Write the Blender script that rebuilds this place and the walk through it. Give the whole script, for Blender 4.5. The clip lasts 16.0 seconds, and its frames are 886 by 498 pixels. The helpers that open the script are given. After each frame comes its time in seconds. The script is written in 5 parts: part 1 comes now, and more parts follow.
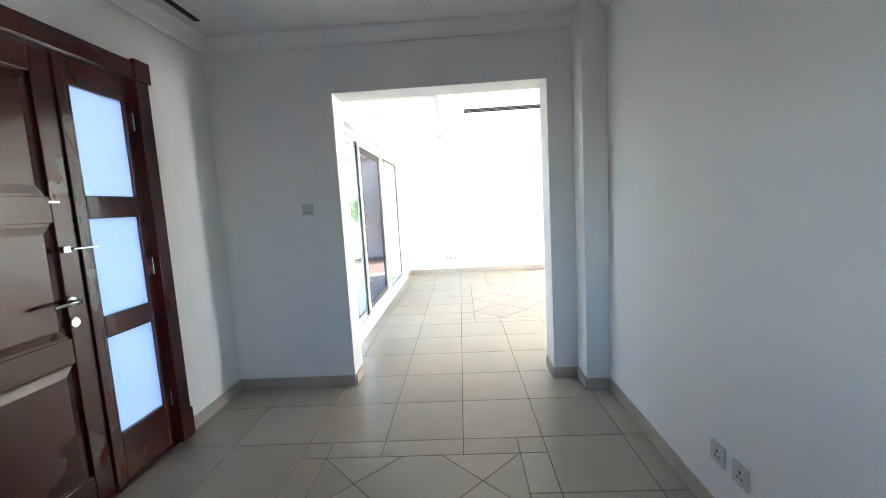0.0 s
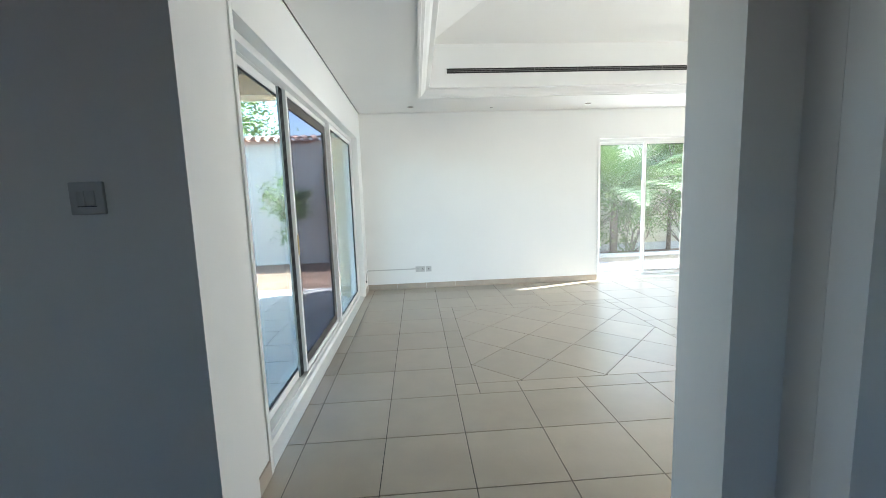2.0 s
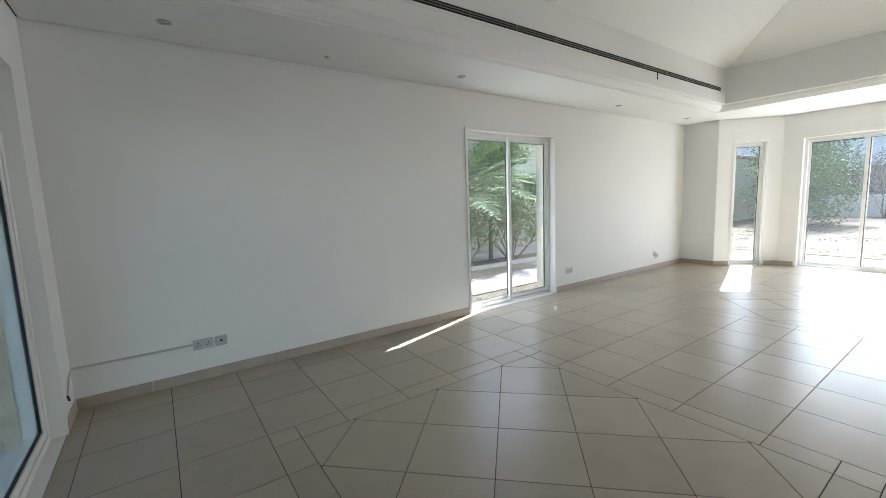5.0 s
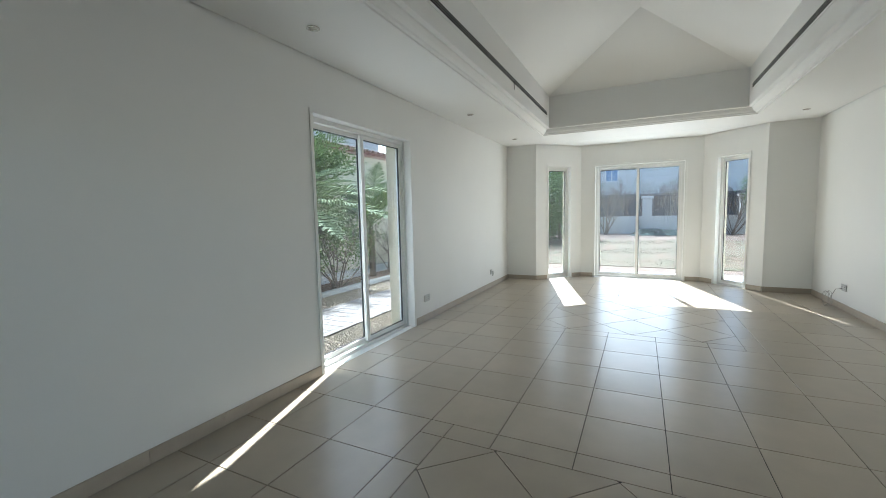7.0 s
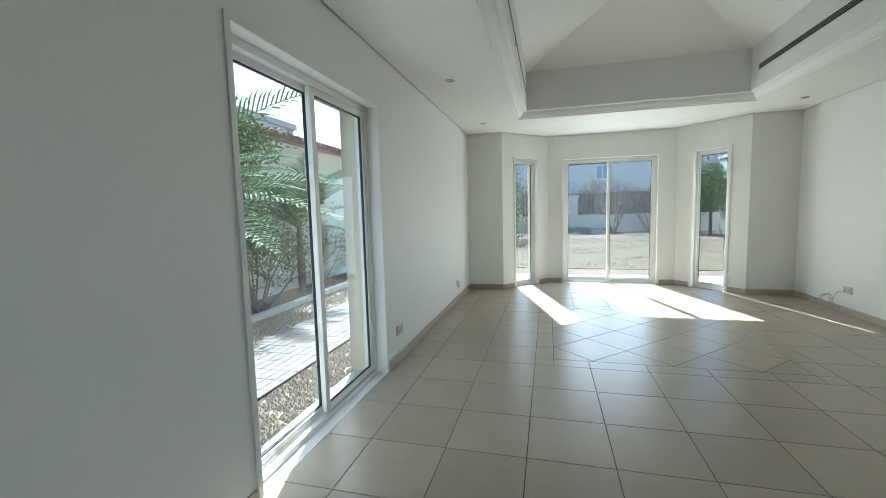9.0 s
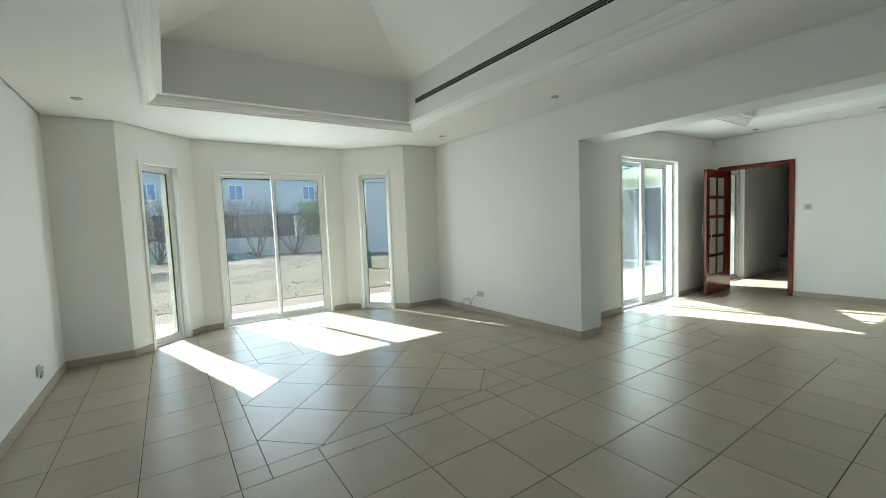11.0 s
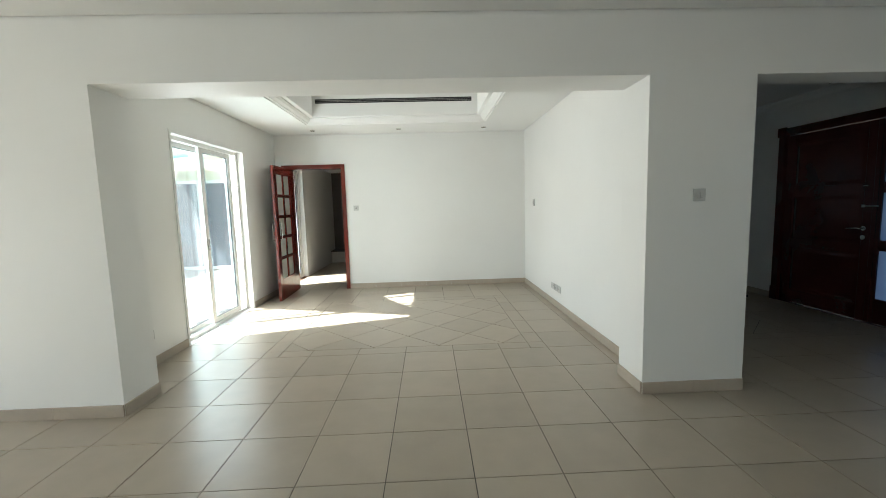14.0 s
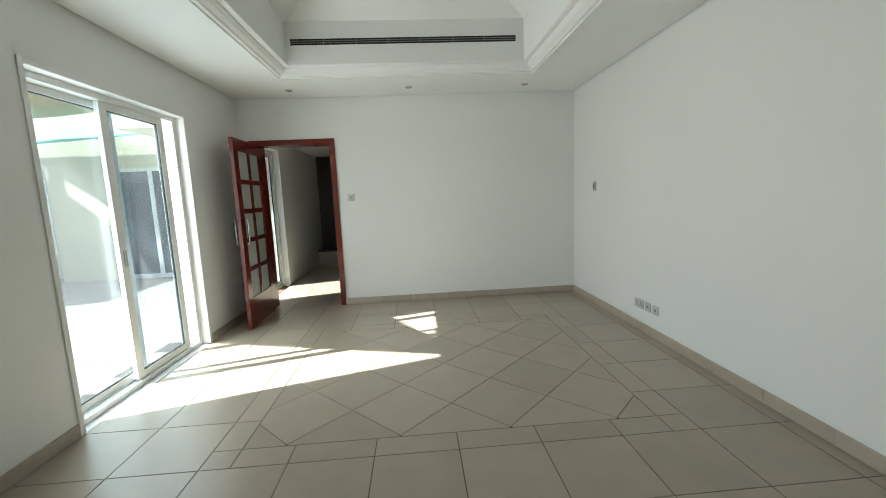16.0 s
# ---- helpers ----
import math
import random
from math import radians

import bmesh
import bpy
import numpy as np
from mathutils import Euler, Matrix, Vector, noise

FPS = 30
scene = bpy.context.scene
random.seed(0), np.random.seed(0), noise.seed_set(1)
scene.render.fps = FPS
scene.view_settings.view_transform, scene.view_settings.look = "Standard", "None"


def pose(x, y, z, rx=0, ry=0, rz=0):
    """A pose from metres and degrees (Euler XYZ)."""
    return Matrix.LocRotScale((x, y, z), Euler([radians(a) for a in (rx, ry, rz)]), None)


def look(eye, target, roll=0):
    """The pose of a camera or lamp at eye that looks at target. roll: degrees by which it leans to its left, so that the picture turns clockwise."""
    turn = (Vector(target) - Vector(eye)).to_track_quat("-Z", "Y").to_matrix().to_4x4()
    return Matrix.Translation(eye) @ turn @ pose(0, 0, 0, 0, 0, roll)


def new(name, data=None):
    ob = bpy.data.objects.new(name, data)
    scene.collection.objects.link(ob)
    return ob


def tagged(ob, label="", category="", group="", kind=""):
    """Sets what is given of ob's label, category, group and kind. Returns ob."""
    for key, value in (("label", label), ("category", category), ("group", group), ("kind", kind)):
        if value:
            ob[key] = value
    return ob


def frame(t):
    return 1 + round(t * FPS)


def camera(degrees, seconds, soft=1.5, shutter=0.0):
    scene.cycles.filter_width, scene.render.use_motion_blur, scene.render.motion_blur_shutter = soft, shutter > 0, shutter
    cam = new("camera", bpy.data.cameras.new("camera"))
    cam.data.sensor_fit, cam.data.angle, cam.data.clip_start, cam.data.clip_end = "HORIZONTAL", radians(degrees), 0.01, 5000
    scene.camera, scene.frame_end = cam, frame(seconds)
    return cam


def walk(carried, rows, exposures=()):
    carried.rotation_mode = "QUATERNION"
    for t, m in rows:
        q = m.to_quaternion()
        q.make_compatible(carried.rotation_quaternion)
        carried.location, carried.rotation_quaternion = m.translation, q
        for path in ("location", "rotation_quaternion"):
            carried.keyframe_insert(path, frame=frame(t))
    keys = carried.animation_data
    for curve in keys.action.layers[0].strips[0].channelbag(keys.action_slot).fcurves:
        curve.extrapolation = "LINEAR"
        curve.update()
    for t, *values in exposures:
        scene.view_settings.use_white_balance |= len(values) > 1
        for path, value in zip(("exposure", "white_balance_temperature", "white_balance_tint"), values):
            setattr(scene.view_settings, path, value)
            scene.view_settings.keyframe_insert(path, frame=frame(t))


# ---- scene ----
cam = camera(95.3, 16.0, soft=0.9)
PATH = [
    (0, (0.093, 0.042, 1.383), (-0.001, 2.027, 1.164), -3.3),
    (0.5, (0.064, 0.49, 1.348), (-0.01, 2.476, 1.128), -3.1),
    (1, (-0.023, 0.989, 1.332), (-0.034, 2.977, 1.109), -3.2),
    (1.5, (-0.112, 1.455, 1.363), (0.004, 3.435, 1.101), -2.5),
    (2, (-0.19, 1.928, 1.367), (-0.068, 3.909, 1.123), -2.0),
    (2.5, (-0.33, 2.378, 1.385), (-0.095, 4.346, 1.117), -1.3),
    (3, (-0.309, 2.773, 1.346), (0.019, 4.727, 1.078), -1.4),
    (3.5, (-0.362, 3.185, 1.368), (0.077, 5.112, 1.062), -2.0),
    (4, (-0.415, 3.587, 1.382), (0.303, 5.433, 1.102), -1.9),
    (4.5, (-0.393, 3.938, 1.37), (0.53, 5.693, 1.112), -2.1),
    (5, (-0.39, 4.358, 1.403), (0.754, 5.981, 1.163), -2.1),
    (5.2, (-0.383, 4.515, 1.404), (0.865, 6.061, 1.171), -2.1),
    (7.3, (0.233, 5.857, 1.364), (2.055, 6.662, 1.185), -1.3),
    (7.5, (0.342, 5.963, 1.365), (2.182, 6.726, 1.181), -1.4),
    (8, (0.626, 6.246, 1.37), (2.507, 6.9, 1.178), -1.6),
    (8.2, (0.729, 6.362, 1.361), (2.621, 6.98, 1.17), -1.6),
    (10.3, (1.921, 7.214, 1.376), (3.905, 7.006, 1.233), -2.0),
    (10.5, (2.065, 7.219, 1.371), (4.008, 6.767, 1.234), -2.1),
    (11, (2.299, 7.157, 1.406), (3.948, 6.034, 1.27), -2.3),
    (11.5, (2.436, 7.11, 1.405), (3.538, 5.451, 1.227), -2.3),
    (12, (2.562, 7.08, 1.415), (3.218, 5.202, 1.202), -2.4),
    (12.5, (2.633, 6.933, 1.384), (3.082, 4.995, 1.184), -1.9),
    (13, (2.744, 6.659, 1.434), (2.998, 4.683, 1.256), -1.7),
    (13.5, (2.889, 6.399, 1.428), (2.97, 4.41, 1.24), -1.6),
    (14, (3.017, 6.09, 1.405), (2.951, 4.102, 1.192), -1.6),
    (14.5, (3.11, 5.711, 1.403), (2.979, 3.729, 1.172), -1.7),
    (15, (3.231, 5.25, 1.381), (3.054, 3.275, 1.122), -2.1),
    (15.5, (3.292, 4.853, 1.353), (3.078, 2.883, 1.081), -2.1),
    (16, (3.457, 4.34, 1.384), (3.329, 2.361, 1.121), -2.5),
]
walk(cam, [(t, look(*p)) for t, *p in PATH],
     exposures=[(0, 5.55, 6450, 10), (1.0, 5.0, 6250, 8), (1.5, 4.6, 6100, 7), (2.0, 4.15, 6150, 7), (2.5, 3.7, 6500, 11), (3.5, 3.2, 6400, 10), (5, 2.78, 6300, 9), (7.5, 2.22, 6050, 4), (8.2, 2.17, 6000, 3),
                (10.5, 2.03, 6200, -4), (12, 2.32, 6300, -2), (13.5, 2.65, 6400, 3), (14.5, 2.65, 6450, 4), (15.5, 2.32, 6450, 3), (16, 2.05, 6350, 1)])


# ---- light ----
SUN_EL, SUN_DIR = radians(39.5), Vector((0.958, 0.285, 0)).normalized()
world = bpy.data.worlds.new("sky")
scene.world = world
world.use_nodes = True
wn = world.node_tree.nodes
sky = wn.new("ShaderNodeTexSky")
sky.sky_type, sky.sun_disc = "NISHITA", False
sky.sun_elevation, sky.sun_rotation = SUN_EL, math.atan2(SUN_DIR.x, SUN_DIR.y)
sky.air_density, sky.dust_density = 1.0, 1.5
wn["Background"].inputs["Strength"].default_value = 0.15
world.node_tree.links.new(sky.outputs[0], wn["Background"].inputs["Color"])
sun_data = bpy.data.lights.new("sun", "SUN")
sun_data.energy, sun_data.angle, sun_data.color = 5.0, radians(0.6), (1.0, 0.99, 0.97)
sun = new("sun", sun_data)
sun_to = SUN_DIR * math.cos(SUN_EL) + Vector((0, 0, math.sin(SUN_EL)))
sun.matrix_world = look(sun_to * 40, (0, 0, 0))


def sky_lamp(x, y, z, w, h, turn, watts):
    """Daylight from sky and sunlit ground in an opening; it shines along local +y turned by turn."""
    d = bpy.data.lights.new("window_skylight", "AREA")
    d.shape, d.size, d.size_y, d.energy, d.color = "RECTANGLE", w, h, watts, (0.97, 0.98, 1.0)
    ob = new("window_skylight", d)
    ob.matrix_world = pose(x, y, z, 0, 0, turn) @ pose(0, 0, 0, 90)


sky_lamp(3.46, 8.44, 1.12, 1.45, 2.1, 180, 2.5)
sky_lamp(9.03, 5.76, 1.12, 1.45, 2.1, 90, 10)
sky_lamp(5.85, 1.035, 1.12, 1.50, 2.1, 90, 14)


# ---- materials ----
def mat(name, color, rough=0.6, metal=0.0, noise_scale=6.0, spread=0.06, bump=0.0, bump_scale=60.0, random_tint=0.0,
        second=None, coat=0.0, vary=0.06):
    """A surface with two scales of tone, a fine relief and an optional tint of its own for each piece."""
    m = bpy.data.materials.new(name)
    m.use_nodes = True
    n, l = m.node_tree.nodes, m.node_tree.links
    b = n["Principled BSDF"]
    b.inputs["Roughness"].default_value, b.inputs["Metallic"].default_value = rough, metal
    b.inputs["Coat Weight"].default_value = coat
    co = n.new("ShaderNodeNewGeometry")
    big = n.new("ShaderNodeTexNoise")
    big.inputs["Scale"].default_value, big.inputs["Detail"].default_value = noise_scale, 5
    l.new(co.outputs["Position"], big.inputs["Vector"])
    ramp = n.new("ShaderNodeValToRGB")
    lo = second if second else [c * (1 - spread) for c in color]
    ramp.color_ramp.elements[0].color, ramp.color_ramp.elements[1].color = (*lo, 1), (*color, 1)
    ramp.color_ramp.elements[0].position, ramp.color_ramp.elements[1].position = 0.35, 0.65
    l.new(big.outputs["Fac"], ramp.inputs["Fac"])
    out = ramp.outputs["Color"]
    if random_tint:
        info = n.new("ShaderNodeObjectInfo")
        span = n.new("ShaderNodeMapRange")
        span.inputs["To Min"].default_value, span.inputs["To Max"].default_value = 1 - random_tint, 1 + random_tint
        l.new(info.outputs["Random"], span.inputs["Value"])
        hsv = n.new("ShaderNodeHueSaturation")
        l.new(span.outputs["Result"], hsv.inputs["Value"])
        l.new(out, hsv.inputs["Color"])
        out = hsv.outputs["Color"]
    l.new(out, b.inputs["Base Color"])
    if bump:
        fine = n.new("ShaderNodeTexNoise")
        fine.inputs["Scale"].default_value, fine.inputs["Detail"].default_value = bump_scale, 4
        l.new(co.outputs["Position"], fine.inputs["Vector"])
        bp = n.new("ShaderNodeBump")
        bp.inputs["Strength"].default_value, bp.inputs["Distance"].default_value = bump, 0.004
        l.new(fine.outputs["Fac"], bp.inputs["Height"])
        l.new(bp.outputs["Normal"], b.inputs["Normal"])
        rr = n.new("ShaderNodeMapRange")
        rr.inputs["To Min"].default_value, rr.inputs["To Max"].default_value = max(0.03, rough - vary), min(1, rough + vary)
        l.new(big.outputs["Fac"], rr.inputs["Value"])
        l.new(rr.outputs["Result"], b.inputs["Roughness"])
    return m


def glass_mat(name, tint, haze=0.0, rough=0.0, gloss=0.06, edge=0.30, dusty=(0.85, 0.88, 0.9)):
    """Thin pane: clear with a faint mirror on it, or tinted."""
    m = bpy.data.materials.new(name)
    m.use_nodes = True
    n, l = m.node_tree.nodes, m.node_tree.links
    n.remove(n["Principled BSDF"])
    clear, shine, mix = n.new("ShaderNodeBsdfTransparent"), n.new("ShaderNodeBsdfGlossy"), n.new("ShaderNodeMixShader")
    clear.inputs["Color"].default_value = (*tint, 1)
    shine.inputs["Roughness"].default_value = rough
    fr, gain = n.new("ShaderNodeLayerWeight"), n.new("ShaderNodeMapRange")
    fr.inputs["Blend"].default_value = 0.08
    gain.inputs["To Min"].default_value, gain.inputs["To Max"].default_value = gloss * 0.5, edge
    l.new(fr.outputs["Facing"], gain.inputs["Value"])
    l.new(gain.outputs["Result"], mix.inputs[0])
    l.new(clear.outputs[0], mix.inputs[1])
    l.new(shine.outputs[0], mix.inputs[2])
    last = mix.outputs[0]
    if haze:
        dust, mix2 = n.new("ShaderNodeBsdfTranslucent"), n.new("ShaderNodeMixShader")
        dust.inputs["Color"].default_value = (*dusty, 1)
        mix2.inputs[0].default_value = haze
        l.new(last, mix2.inputs[1])
        l.new(dust.outputs[0], mix2.inputs[2])
        last = mix2.outputs[0]
    l.new(last, n["Material Output"].inputs["Surface"])
    return m


PAINT = mat("white_wall_paint", (0.80, 0.80, 0.775), 0.55, spread=0.025, noise_scale=1.3, bump=0.08, bump_scale=160)
CEIL = mat("white_ceiling_paint", (0.82, 0.82, 0.80), 0.7, spread=0.02, noise_scale=1.0, bump=0.05, bump_scale=120)
TILE = mat("cream_floor_tile", (0.40, 0.346, 0.272), 0.30, vary=0.03, spread=0.07, noise_scale=5.0, bump=0.05, bump_scale=45, random_tint=0.065)
GROUT = mat("dark_grout", (0.035, 0.028, 0.023), 0.9, spread=0.3, noise_scale=12)
SKIRT = mat("beige_skirting_tile", (0.43, 0.37, 0.30), 0.35, spread=0.08, noise_scale=8, bump=0.04, random_tint=0.04)
ALU = mat("white_powder_coated_aluminium", (0.78, 0.78, 0.76), 0.38, spread=0.03, noise_scale=4)
RUBBER = mat("black_gasket_rubber", (0.015, 0.015, 0.016), 0.6)
GLASS = glass_mat("clear_glass", (0.68, 0.73, 0.77), haze=0.006)
GREY_GLASS = glass_mat("grey_tinted_glass", (0.52, 0.56, 0.55), haze=0.008)
DUSTY_GLASS = glass_mat("dusty_glass", (0.66, 0.73, 0.75), haze=0.018)
MESH = glass_mat("grey_insect_mesh", (0.26, 0.265, 0.28), haze=0.008, rough=0.5, gloss=0.02, edge=0.05)
FROST = glass_mat("frosted_glass", (0.10, 0.11, 0.12), haze=0.75, rough=0.3, dusty=(0.27, 0.31, 0.38))
WOOD = mat("dark_mahogany_door", (0.070, 0.011, 0.009), 0.19, spread=0.25, noise_scale=3, bump=0.06, bump_scale=70, coat=0.3)
REDWOOD = mat("red_brown_varnished_wood", (0.17, 0.022, 0.013), 0.19, spread=0.3, noise_scale=4, bump=0.06, bump_scale=70, coat=0.3)
CHROME = mat("brushed_steel", (0.62, 0.61, 0.58), 0.22, 1.0, spread=0.05)
PLASTIC = mat("white_plastic", (0.52, 0.52, 0.50), 0.3, spread=0.02)
PALE_FROST = mat("pale_frosted_pane", (0.40, 0.45, 0.42), 0.4, spread=0.05)
# Dark tone that stands for the shade in the white ceiling gap.
GAP_SHADE = mat("gap_shade_strip", (0.05, 0.05, 0.045), 0.9, spread=0.3, noise_scale=3)
SLAT = mat("grey_vent_slat", (0.22, 0.22, 0.21), 0.5)
DARK = mat("black_slot", (0.012, 0.012, 0.012), 0.7)
CREAM = mat("cream_render", (0.68, 0.60, 0.45), 0.85, spread=0.08, noise_scale=2.5, bump=0.25, bump_scale=90)
WHITE_RENDER = mat("white_render", (0.58, 0.565, 0.535), 0.85, spread=0.08, noise_scale=1.6, bump=0.25, bump_scale=90)
CLAY = mat("pink_clay_roof_tile", (0.44, 0.27, 0.22), 0.8, spread=0.3, noise_scale=9, bump=0.2, random_tint=0.18)
SAND = mat("sandy_ground", (0.25, 0.155, 0.105), 0.95, second=(0.16, 0.10, 0.068), noise_scale=1.2, bump=0.6, bump_scale=25)
LAWN = mat("dry_lawn", (0.18, 0.102, 0.055), 0.95, second=(0.095, 0.08, 0.03), noise_scale=1.7, bump=0.8, bump_scale=40)
PAVER = mat("grey_pink_paver", (0.40, 0.345, 0.315), 0.85, spread=0.15, noise_scale=7, bump=0.2, random_tint=0.10)
TERRACE = mat("pale_terrace_tile", (0.56, 0.55, 0.52), 0.35, spread=0.08, noise_scale=4, bump=0.05, random_tint=0.05)
GRAVEL = mat("beige_gravel", (0.50, 0.40, 0.29), 0.9, spread=0.4, noise_scale=40, random_tint=0.2)
LEAF = mat("green_leaf", (0.17, 0.25, 0.055), 0.7, second=(0.09, 0.15, 0.032), noise_scale=9)
PALM = mat("palm_leaf", (0.22, 0.29, 0.11), 0.8, second=(0.13, 0.19, 0.07), noise_scale=7)
TWIG = mat("dry_twig", (0.22, 0.17, 0.13), 0.9, spread=0.3)
BARK = mat("bark", (0.19, 0.14, 0.10), 0.95, spread=0.4, noise_scale=14, bump=0.5)
IRON = mat("dark_iron", (0.05, 0.06, 0.075), 0.5, 0.4)
TEAL = mat("teal_shade_cloth", (0.10, 0.45, 0.42), 0.8, spread=0.1)
ORANGE = mat("orange_shade_cloth", (0.80, 0.42, 0.16), 0.8, spread=0.1)
BLUEGLASS = mat("blue_window_glass", (0.10, 0.22, 0.40), 0.1, spread=0.2)
# Brown, with the corridor's dimness darkened into the colour.
STONE = mat("dimmed_brown_corridor_wall", (0.055, 0.042, 0.033), 0.5, spread=0.15, noise_scale=3, bump=0.05)
TARP = mat("dark_green_tarpaulin", (0.012, 0.05, 0.045), 1.0)
GREENPIPE = mat("green_plastic_pipe", (0.03, 0.10, 0.08), 0.5)
COPPER = mat("warm_bulb_glass", (0.55, 0.52, 0.45), 0.2)


# ---- mesh helpers ----
def mesh(name, bm, material, smooth=False):
    me = bpy.data.meshes.new(name)
    bmesh.ops.recalc_face_normals(bm, faces=bm.faces)
    bm.to_mesh(me)
    bm.free()
    me.materials.append(material)
    if smooth:
        for p in me.polygons:
            p.use_smooth = True
    return me


def part(name, bm, material, parent=None, label="", smooth=False):
    """Links a bmesh as one mesh object under a thing or a part."""
    ob = new(name, mesh(name, bm, material, smooth))
    ob.parent = parent
    return tagged(ob, label)


def thing(name, at=(0, 0, 0), label="", category="", group="", kind="", turn=0):
    ob = new(name)
    ob.matrix_basis = pose(*at, 0, 0, turn)
    ob.empty_display_size = 0.1
    return tagged(ob, label, category, group, kind)


def box(bm, x0, y0, z0, x1, y1, z1, bevel=0.0):
    vs = [bm.verts.new((x, y, z)) for x in (x0, x1) for y in (y0, y1) for z in (z0, z1)]
    fs = [bm.faces.new([vs[i] for i in q]) for q in
          ((0, 1, 3, 2), (4, 6, 7, 5), (0, 4, 5, 1), (2, 3, 7, 6), (0, 2, 6, 4), (1, 5, 7, 3))]
    if bevel:
        es = list({e for f in fs for e in f.edges})
        bmesh.ops.bevel(bm, geom=es, offset=bevel, segments=2, profile=0.6, affect="EDGES")
    return bm


def boxes(*list_, bevel=0.0):
    bm = bmesh.new()
    for b in list_:
        box(bm, *b, bevel=bevel)
    return bm


def tube(points, radius, sides=8, bm=None, taper=1.0):
    """A round bar along a line of points."""
    bm = bm or bmesh.new()
    pts = [Vector(p) for p in points]
    rings = []
    for i, p in enumerate(pts):
        d = (pts[min(i + 1, len(pts) - 1)] - pts[max(i - 1, 0)]).normalized()
        side = d.orthogonal().normalized() if abs(d.z) < 0.95 else d.cross(Vector((0, 1, 0))).normalized()
        up = d.cross(side)
        r = radius * (1 + (taper - 1) * i / max(1, len(pts) - 1))
        rings.append([bm.verts.new(p + r * (math.cos(a) * side + math.sin(a) * up))
                      for a in (2 * math.pi * k / sides for k in range(sides))])
    for a, b in zip(rings, rings[1:]):
        for k in range(sides):
            bm.faces.new((a[k], a[(k + 1) % sides], b[(k + 1) % sides], b[k]))
    bm.faces.new(rings[0][::-1])
    bm.faces.new(rings[-1])
    return bm


def lathe(profile, sides=20, bm=None, at=(0, 0, 0)):
    """A turned solid from (radius, height) pairs."""
    bm = bm or bmesh.new()
    rings = [[bm.verts.new((at[0] + r * math.cos(2 * math.pi * k / sides), at[1] + r * math.sin(2 * math.pi * k / sides), at[2] + z))
              for k in range(sides)] for r, z in profile]
    for a, b in zip(rings, rings[1:]):
        for k in range(sides):
            bm.faces.new((a[k], a[(k + 1) % sides], b[(k + 1) % sides], b[k]))
    bm.faces.new(rings[0][::-1])
    bm.faces.new(rings[-1])
    return bm


def wall(name, p0, p1, thick, height, openings=(), material=PAINT, ends=(0, 0), z0=0.0, label=""):
    """A wall whose room face runs from p0 to p1, with its thickness to the right of that way, and openings (from, to, bottom, top)
    cut through it. ends: how far the outer face is longer (+) or shorter (-) at either end."""
    p0, p1 = Vector((*p0, 0)), Vector((*p1, 0))
    d = (p1 - p0).normalized()
    n = Vector((d.y, -d.x, 0))
    length = (p1 - p0).length
    ss = sorted({0.0, length, *[o[0] for o in openings], *[o[1] for o in openings]})
    zs = sorted({z0, height, *[o[2] for o in openings], *[o[3] for o in openings]})

    def solid(i, k):
        if not (0 <= i < len(ss) - 1 and 0 <= k < len(zs) - 1):
            return False
        s, z = (ss[i] + ss[i + 1]) / 2, (zs[k] + zs[k + 1]) / 2
        return not any(a < s < b and c < z < e for a, b, c, e in openings)

    bm, known = bmesh.new(), {}

    def v(i, k, o):
        if (i, k, o) not in known:
            s = ss[i] + (0 if not o else -ends[0] if i == 0 else ends[1] if i == len(ss) - 1 else 0)
            q = p0 + d * s + n * (thick if o else 0)
            known[i, k, o] = bm.verts.new((q.x, q.y, zs[k]))
        return known[i, k, o]

    for i in range(len(ss) - 1):
        for k in range(len(zs) - 1):
            if not solid(i, k):
                continue
            for o in (0, 1):
                bm.faces.new((v(i, k, o), v(i + 1, k, o), v(i + 1, k + 1, o), v(i, k + 1, o)))
            for j, e in ((i - 1, i), (i + 1, i + 1)):
                if not solid(j, k):
                    bm.faces.new((v(e, k, 0), v(e, k + 1, 0), v(e, k + 1, 1), v(e, k, 1)))
            for j, e in ((k - 1, k), (k + 1, k + 1)):
                if not solid(i, j):
                    bm.faces.new((v(i, e, 0), v(i + 1, e, 0), v(i + 1, e, 1), v(i, e, 1)))
    ob = part(name, bm, material)
    return tagged(ob, label or "white painted plaster wall", "wall", "", "structure")


# ---- plan ----
XW, XE, YS, YN, H = -0.99, 8.06, 3.322, 8.143, 2.655
XB = 8.81
BAY = [(XE, YN), (XE, 7.555), (XB, 6.81), (XB, 4.70), (XE, 3.938), (XE, YS)]
DW, DE, DS, DN = 1.325, 5.596, -0.985, 2.96
HW, HE, HS, HN = -1.73, 1.105, -0.60, 3.07
T = 0.25

HR = 4.0


def wall_x(name, x, out, y0, y1, thick, ops=(), **k):
    """A wall along y with its room face at x; out is +1 or -1, the side on which it is thick. Openings by y."""
    if out > 0:
        return wall(name, (x, y0), (x, y1), thick, HR, [(a - y0, b - y0, c, e) for a, b, c, e in ops], **k)
    return wall(name, (x, y1), (x, y0), thick, HR, [(y1 - b, y1 - a, c, e) for a, b, c, e in ops], **k)


def wall_y(name, y, out, x0, x1, thick, ops=(), **k):
    if out > 0:
        return wall(name, (x1, y), (x0, y), thick, HR, [(x1 - b, x1 - a, c, e) for a, b, c, e in ops], **k)
    return wall(name, (x0, y), (x1, y), thick, HR, [(a - x0, b - x0, c, e) for a, b, c, e in ops], **k)


